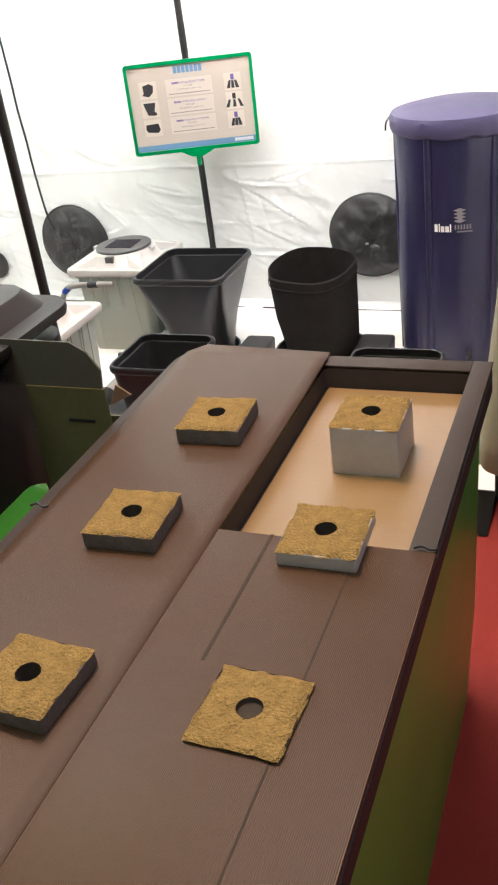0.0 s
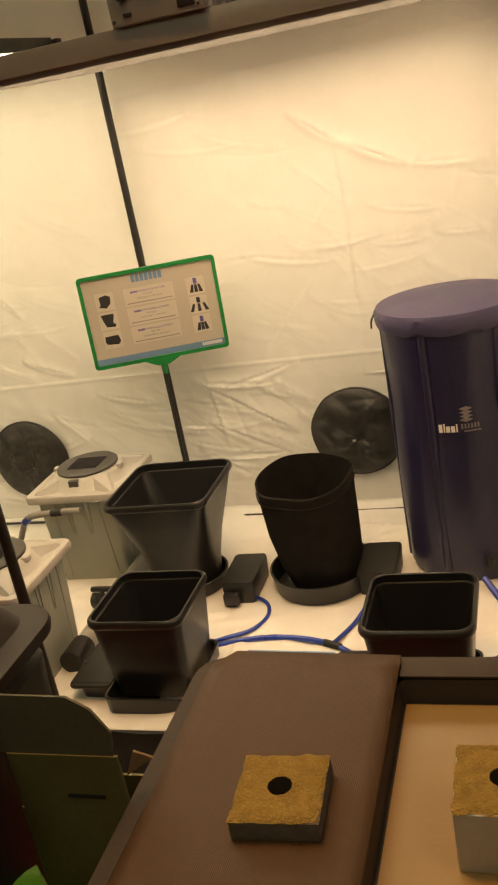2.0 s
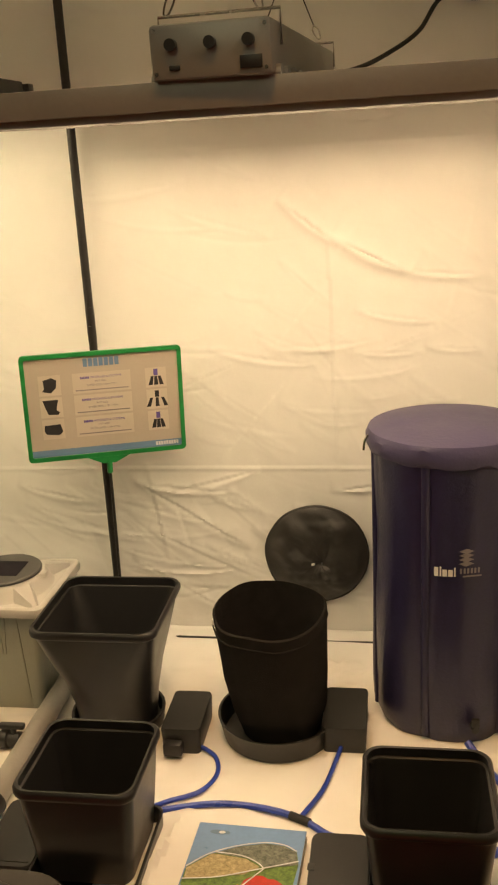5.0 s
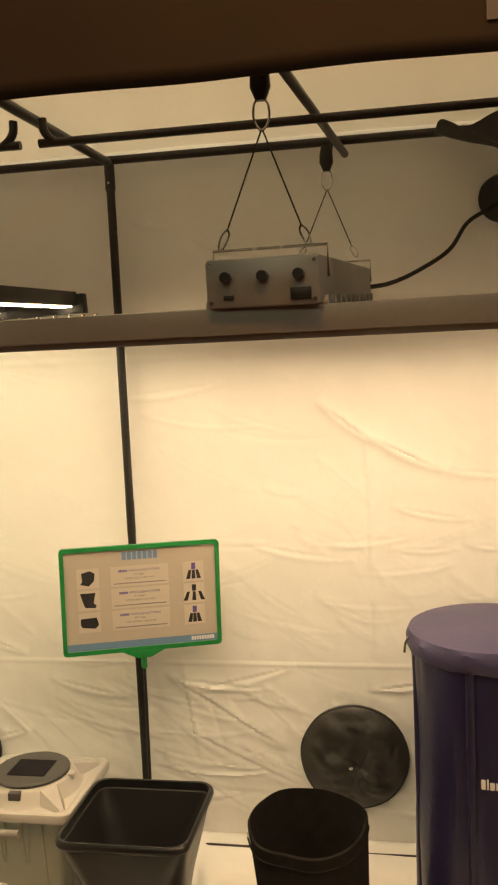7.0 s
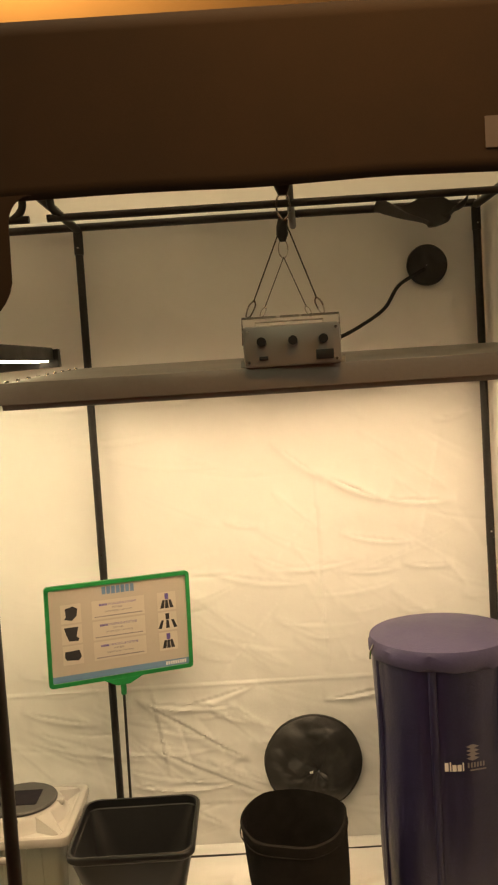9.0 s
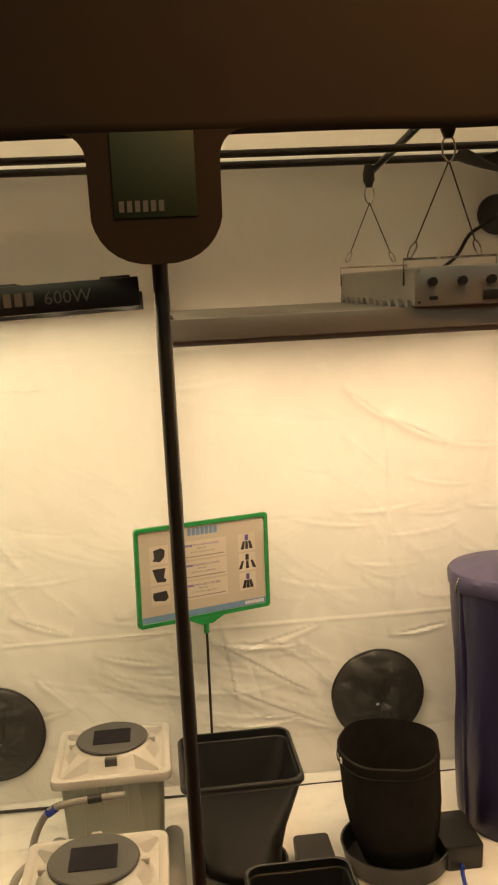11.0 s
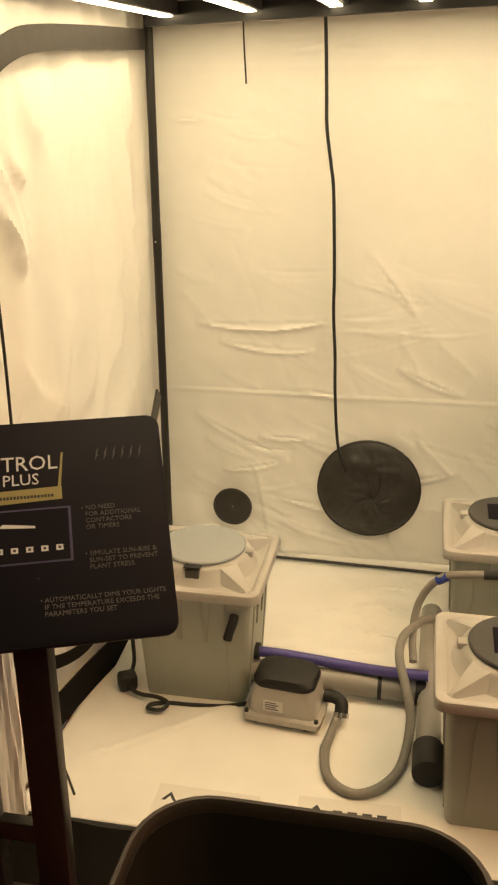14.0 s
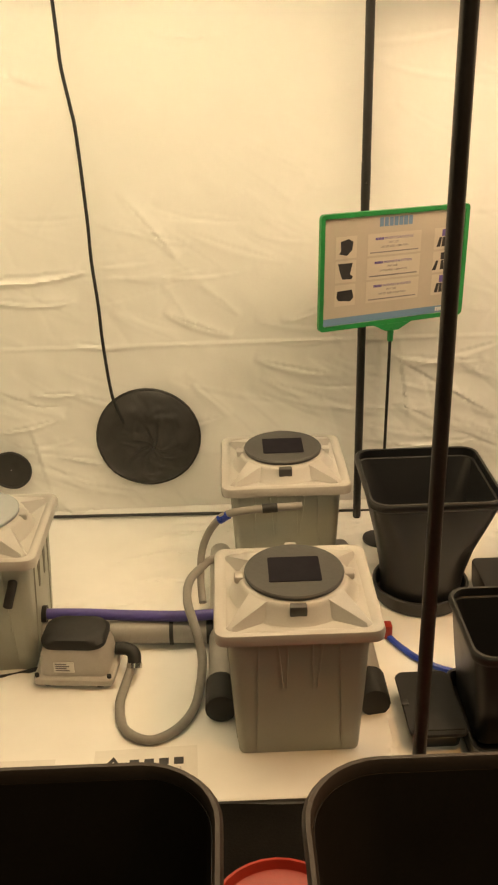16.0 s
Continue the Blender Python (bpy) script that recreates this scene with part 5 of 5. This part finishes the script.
for text, x, y in (("\u2022 NO NEED\n  FOR ADDITIONAL\n  CONTACTORS\n  OR TIMERS", 0.088, 0.026), ("\u2022 SIMULATE SUN-RISE &\n  SUN-SET TO PREVENT\n  PLANT STRESS.", 0.090, -0.050), ("\u2022 AUTOMATICALLY DIMS YOUR LIGHTS\n  IF THE TEMPERATURE EXCEEDS THE\n  PARAMETERS YOU SET", 0.018, -0.118)):
    lettering("bullet_text", text, 0.0108, "faint_ink", pose(x, y, 0.0004), board, "small grey printed text")
for k in range(4):
    print_on(bars(10, 0.09, 0.008, 0.25, t=0.0002), -0.160, -0.110 - 0.0145 * k, "faint_ink", "text_line")
for k in range(6):
    print_on(polygon([(0, 0), (0.006, 0.012), (0.003, 0.012), (0.008, 0.026), (0.002, 0.014), (0.005, 0.014)], 0, 0.0002), 0.115 + 0.014 * k, 0.108, "faint_ink", "lightning_print")
stand = thing("sign_stand", pose(-1.790, 2.06, -0.02), "black steel stand carrying the display board", "stand")
for x in (-0.095, 0.033):
    part("post", block(x - 0.030, x + 0.030, -0.015, 0.015, 0.012, 0.80, 0.003), "pole", stand)
part("crossbar", block(-0.0645, 0.0025, -0.012, 0.012, 0.26, 0.30, 0.003), "pole", stand)
part("foot", block(-0.18, 0.12, -0.12, 0.12, 0.0, 0.012, 0.003), "pole", stand)
part("arm", rod((0, 0.0, 0.775), (0.01, 0.03, 0.83), 0.012, 8), "pole", stand)

# ---- display table before the tent ----
table = thing("hydroponic_tank", pose(0, 0, -0.02), "lime green plastic channel tank with a brown ribbed cover", "hydroponic tank")
part("body", loft([rr(0.48, 1.20, 0.05, 0.0, 0.385, 1.07), rr(0.51, 1.23, 0.05, 0.25, 0.385, 1.07), rr(0.528, 1.25, 0.05, 0.70, 0.385, 1.07)], True, False), "lime", table)
T0 = 0.717
rim_o, rim_i = rr(0.580, 1.238, 0.045, 0, 0.378, 1.066), rr(0.530, 1.188, 0.03, 0, 0.378, 1.066)
part("rim", loft([[p + Vector((0, 0, z)) for p in ring] for ring, z in ((rim_i, 0.690), (rim_o, 0.690), (rim_o, 0.722), (rim_i, 0.7265), (rim_i, 0.690))], False, False), "tray_rim", table, "dark plastic rim with rounded corners")
# tray sides take the dark rim colour to stand for the shade inside
part("tray", loft([rr(0.250, 0.526, 0.012, 0.726, 0.510, 1.366), rr(0.244, 0.520, 0.012, 0.6895, 0.510, 1.366)], False, True), "tray_rim", table, "sunk tray with shade put into its dark sides")
part("tray_floor", block(0.392, 0.628, 1.110, 1.622, 0.6898, 0.6915), "tray_orange_lit", table, "tray floor with orange lamp light in its colour")
# cover boards round the opening, on the rim
CB = 0.7275


def lifted_cover(u, v):
    x, y = 0.118 + 0.268 * u, 0.470 + 1.196 * v
    x += 0.034 * max(0.0, (v - 0.955) / 0.045) ** 2.5 * (1 - u)
    up = max(0.0, (y - 1.35) / 0.316)
    return Vector((x, y, CB + 0.006 + 0.013 * up ** 1.6 * (1 - 0.6 * u)))


solid(part("cover", sheet(lifted_cover, 12, 40), "board", table, "brown corrugated cover sheet lifting at its end"), 0.005, -1)
part("cover", block(0.3865, 0.668, 0.470, 1.131, CB + 0.0005, CB + 0.0062, 0.001), "board", table, "brown corrugated cover sheet")
part("seam", block(0.459, 0.463, 0.900, 1.131, CB + 0.0063, CB + 0.0068), "dark_hole", table)
part("seam", block(0.5745, 0.5765, 0.480, 1.100, CB + 0.0063, CB + 0.0067), "dark_hole", table)
for x in (0.112, 0.656):
    part("clip", tube([(x - 0.016, 1.134, CB + 0.008), (x - 0.006, 1.137, CB + 0.010), (x + 0.004, 1.133, CB + 0.009), (x + 0.012, 1.137, CB + 0.008)], 0.0018, 6), "rubber", table, "small black cable clip")
part("ridge", block(0.634, 0.666, 1.1315, 1.668, CB, CB + 0.004, 0.001), "tray_rim", table)
part("ridge", block(0.3865, 0.6335, 1.629, 1.668, CB, CB + 0.004, 0.001), "tray_rim", table)


def wool_cube(x, y, z, h, turn, tilt, label, mat_side, seed):
    """A mineral wool block with a round hole, fibrous top and uneven edges."""
    c = thing("rockwool_cube", pose(x, y, z, tilt, 0, turn), label, "rockwool cube", "rockwool cubes")
    top = bmesh.new()
    n = 22

    def f(u, v):
        px, py = -0.0505 + 0.101 * u, -0.0525 + 0.105 * v
        e = min(u, 1 - u, v, 1 - v)
        px += 0.0022 * noise.noise(Vector((py * 60, px * 40, seed))) * (1 if e < 0.06 else 0.3)
        py += 0.0022 * noise.noise(Vector((px * 60, py * 40, seed + 5))) * (1 if e < 0.06 else 0.3)
        d = math.hypot(px, py)
        if d < 0.0135:
            k = d / 0.0135
            px, py = px * (0.9 + 0.1 * k), py * (0.9 + 0.1 * k)
        z_ = h + 0.0022 * noise.noise(Vector((px * 70, py * 70, seed))) - (0.003 if e < 0.02 else 0)
        return Vector((px, py, z_))
    sheet(f, n, n, top)
    bmesh.ops.delete(top, geom=[fa for fa in top.faces if fa.calc_center_median().xy.length < 0.0130], context="FACES")
    for v in top.verts:
        r = v.co.xy.length
        if r < 0.0185 and any(e.is_boundary for e in v.link_edges):
            v.co.xy *= 0.0140 / max(r, 1e-4)
    part("wool_top", top, "wool", c)
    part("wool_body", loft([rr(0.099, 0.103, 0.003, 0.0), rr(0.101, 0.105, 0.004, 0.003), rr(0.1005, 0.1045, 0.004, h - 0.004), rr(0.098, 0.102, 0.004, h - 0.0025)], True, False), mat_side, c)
    part("hole", loft([circle(0.0142, h + 0.0005, n=20), circle(0.0135, h * 0.6, n=20), circle(0.0130, 0.0006, n=20)], False, True), "dark_hole", c, "round dark planting hole")
    return c


BT = CB + 0.0064 - 0.02
CUBE = "fibrous brown rockwool block with a round planting hole"
wool_cube(0.284, 1.387, BT, 0.028, 3, 0, CUBE + " on the board", "cube_shade_side", 1)
wool_cube(0.273, 1.114, BT, 0.026, 3, 0, CUBE + " on the board", "cube_shade_side", 2)
wool_cube(0.299, 0.819, BT, 0.024, -3, 0, CUBE + " on the board", "cube_shade_side", 3)
wool_cube(0.525, 1.403, 0.6715, 0.080, 0, 0, "white-wrapped rockwool cube standing in the tray", "wrap", 4)
wool_cube(0.5345, 1.126, BT, 0.022, 1, 0, "brown rockwool block with a hole at the tray edge", "wrap", 5)
wool_cube(0.537, 0.842, BT, 0.006, -2, 0, "fibrous brown rockwool block sunk almost flush in the board", "dark_hole", 6)

# carton with a raised flap, and the green tank behind it
carton = thing("carton", pose(0.010, 1.40, -0.02), "open olive printed carton with a raised flap", "carton")
part("front_wall", block(-0.075, 0.075, -0.004, 0.0, 0, 0.785), "olive", carton)
part("back_wall", block(-0.075, 0.075, 0.060, 0.064, 0, 0.70), "olive", carton)
part("side_wall", block(-0.079, -0.0752, -0.004, 0.064, 0, 0.70), "olive", carton)
part("side_wall", block(0.0752, 0.079, -0.004, 0.064, 0, 0.70), "olive", carton)
part("bottom", block(-0.075, 0.075, 0.0002, 0.0598, 0, 0.004), "olive", carton)
flap = [(-0.20, 0.0), (0.070, 0.0), (0.072, 0.03), (0.050, 0.060), (0.020, 0.076), (-0.20, 0.080)]
ob = part("flap", loft([[Vector((x, 0.0, z)) for x, z in flap], [Vector((x, 0.004, z)) for x, z in flap]]), "olive_dark", carton)
ob.matrix_local = pose(0, -0.002, 0.7855, -8)
part("slit", block(-0.005, 0.045, -0.0056, -0.0042, 0.722, 0.727), "rubber", carton)
part("side_flap", loft([[Vector(p) for p in ((0.080, 0.0, 0.755), (0.098, -0.004, 0.795), (0.108, 0.02, 0.765))], [Vector(p) for p in ((0.080, 0.004, 0.754), (0.098, 0.0, 0.794), (0.108, 0.024, 0.764))]]), "card_edge", carton, "bent pale card flap")
solo("green_tank", loft([rr(0.30, 0.36, 0.05, 0.0), rr(0.31, 0.37, 0.05, 0.45), rr(0.29, 0.35, 0.05, 0.56), rr(0.18, 0.22, 0.05, 0.63)]), "lime", "lime green plastic tank standing on the carpet", "tank", m=pose(-0.235, 1.27, -0.02))
jug = thing("jerry_can", pose(-0.200, 1.27, 0.6105), "dark green plastic canister with a handle", "canister")
part("body", loft([rr(0.13, 0.10, 0.02, 0.0), rr(0.14, 0.11, 0.03, 0.01), rr(0.14, 0.11, 0.03, 0.11), rr(0.08, 0.06, 0.02, 0.14)]), "olive_dark", jug)
part("handle", tube([(-0.03, 0, 0.135), (-0.03, 0, 0.17), (0.03, 0, 0.17), (0.03, 0, 0.135)], 0.008, 8), "rubber", jug)


# ---- black tubs along the aisle ----
def tub(x0, x1, y0, y1, top, label, turn=0.0):
    t = thing("black_tub", pose((x0 + x1) / 2, (y0 + y1) / 2, -0.02), label, "tub", "black tubs")
    w, d, h = x1 - x0, y1 - y0, top + 0.02
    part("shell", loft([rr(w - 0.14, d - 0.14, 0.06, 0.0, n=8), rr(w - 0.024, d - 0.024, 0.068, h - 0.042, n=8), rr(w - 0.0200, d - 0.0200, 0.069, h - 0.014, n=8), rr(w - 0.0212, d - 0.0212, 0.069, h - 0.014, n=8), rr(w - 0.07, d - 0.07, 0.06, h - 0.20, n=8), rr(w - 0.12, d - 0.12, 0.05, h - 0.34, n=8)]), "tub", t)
    part("rim", loft([rr(w - 0.019, d - 0.019, 0.070, h - 0.018, n=8), rr(w - 0.004, d - 0.004, 0.074, h - 0.018, n=8), rr(w, d, 0.075, h - 0.006, n=8), rr(w - 0.006, d - 0.006, 0.075, h, n=8), rr(w - 0.014, d - 0.014, 0.072, h, n=8), rr(w - 0.019, d - 0.019, 0.070, h - 0.005, n=8), rr(w - 0.019, d - 0.019, 0.070, h - 0.018, n=8)], False, False), "tub_rim", t, "rolled rim with tent light painted into its colour")
    t.rotation_euler[2] = radians(turn)
    return t


tub(-1.414, -1.075, 1.02, 1.604, 0.822, "deep black plastic tub with a rounded rim, empty")
tub(-1.008, -0.556, 1.02, 1.588, 0.833, "deep black plastic tub with a rounded rim, empty")
lt = thing("lidded_tank", pose(-0.315, 1.32, -0.02), "black plastic tank closed by a stepped moulded lid", "tank")
part("body", loft([rr(0.36, 0.50, 0.05, 0.0), rr(0.43, 0.59, 0.06, 0.80)]), "tub", lt)
part("lid", loft([rr(0.462, 0.622, 0.06, 0.835, n=8), rr(0.466, 0.626, 0.06, 0.845, n=8), rr(0.462, 0.622, 0.06, 0.853, n=8), rr(0.410, 0.590, 0.06, 0.855, -0.010, 0, n=8), rr(0.380, 0.560, 0.06, 0.880, -0.015, 0, n=8), rr(0.366, 0.546, 0.055, 0.888, -0.017, 0, n=8)]), "tub", lt)
part("raised_lid", loft([rr(0.33, 0.44, 0.06, 0.8885, -0.02, 0.012, n=8), rr(0.32, 0.43, 0.06, 0.935, -0.02, 0.012, n=8), rr(0.295, 0.405, 0.055, 0.948, -0.02, 0.012, n=8)]), "tub", lt)

red = thing("red_bucket", pose(-1.010, 1.888, -0.02), "red plastic bucket with a shallow lid on the carpet", "bucket")
part("body", loft([circle(0.085, 0.0), circle(0.10, 0.235)]), "red_plastic", red)
part("lid", loft([circle(0.108, 0.236), circle(0.110, 0.262), circle(0.104, 0.264), circle(0.098, 0.250)]), "red_plastic", red)

# stacked dark cartons beyond the tent
for k, (x, y, z, h) in enumerate(((0.955, 2.75, -0.02, 0.50), (0.975, 2.76, 0.4802, 0.46), (0.955, 2.74, 0.9404, 0.50), (0.975, 2.75, 1.4406, 0.48), (0.955, 3.45, -0.02, 0.55), (0.975, 3.46, 0.5302, 0.6))):
    bx = thing("dark_carton", pose(x, y, z, 0, 0, -3 + 2 * k), "dark brown shipping carton in a tall stack", "carton", "stacked cartons")
    part("box", block(-0.30, 0.30, -0.33, 0.33, 0, h, 0.006), "dark_box", bx)
    ob = part("brand_mark", bars(5, 0.26, 0.07, 0.3), "band", bx, "faint grey bars in place of a brand name")
    ob.matrix_local = pose(-0.26, -0.3306, h * 0.55, 90)
    ob = part("print_frame", block(-0.27, 0.10, 0, 0.006, 0, 0.0005), "band", bx)
    ob.matrix_local = pose(0, -0.3306, h * 0.45, 90)

# low dark bundle under the rolled door
solo("folded_tarp", sheet(lambda u, v: Vector((0.615 + 0.75 * u, 2.20 + 0.50 * v, -0.018 + 0.26 * min(1.0, 9 * v, 9 * (1 - v), 12 * u + 0.05, 12 * (1 - u)) ** 0.6 + 0.025 * noise.noise(Vector((u * 6, v * 4, 1))) * min(1, 9 * v))), 40, 30), "black_cloth", "dark folded tarpaulin heaped on the carpet", "tarpaulin")
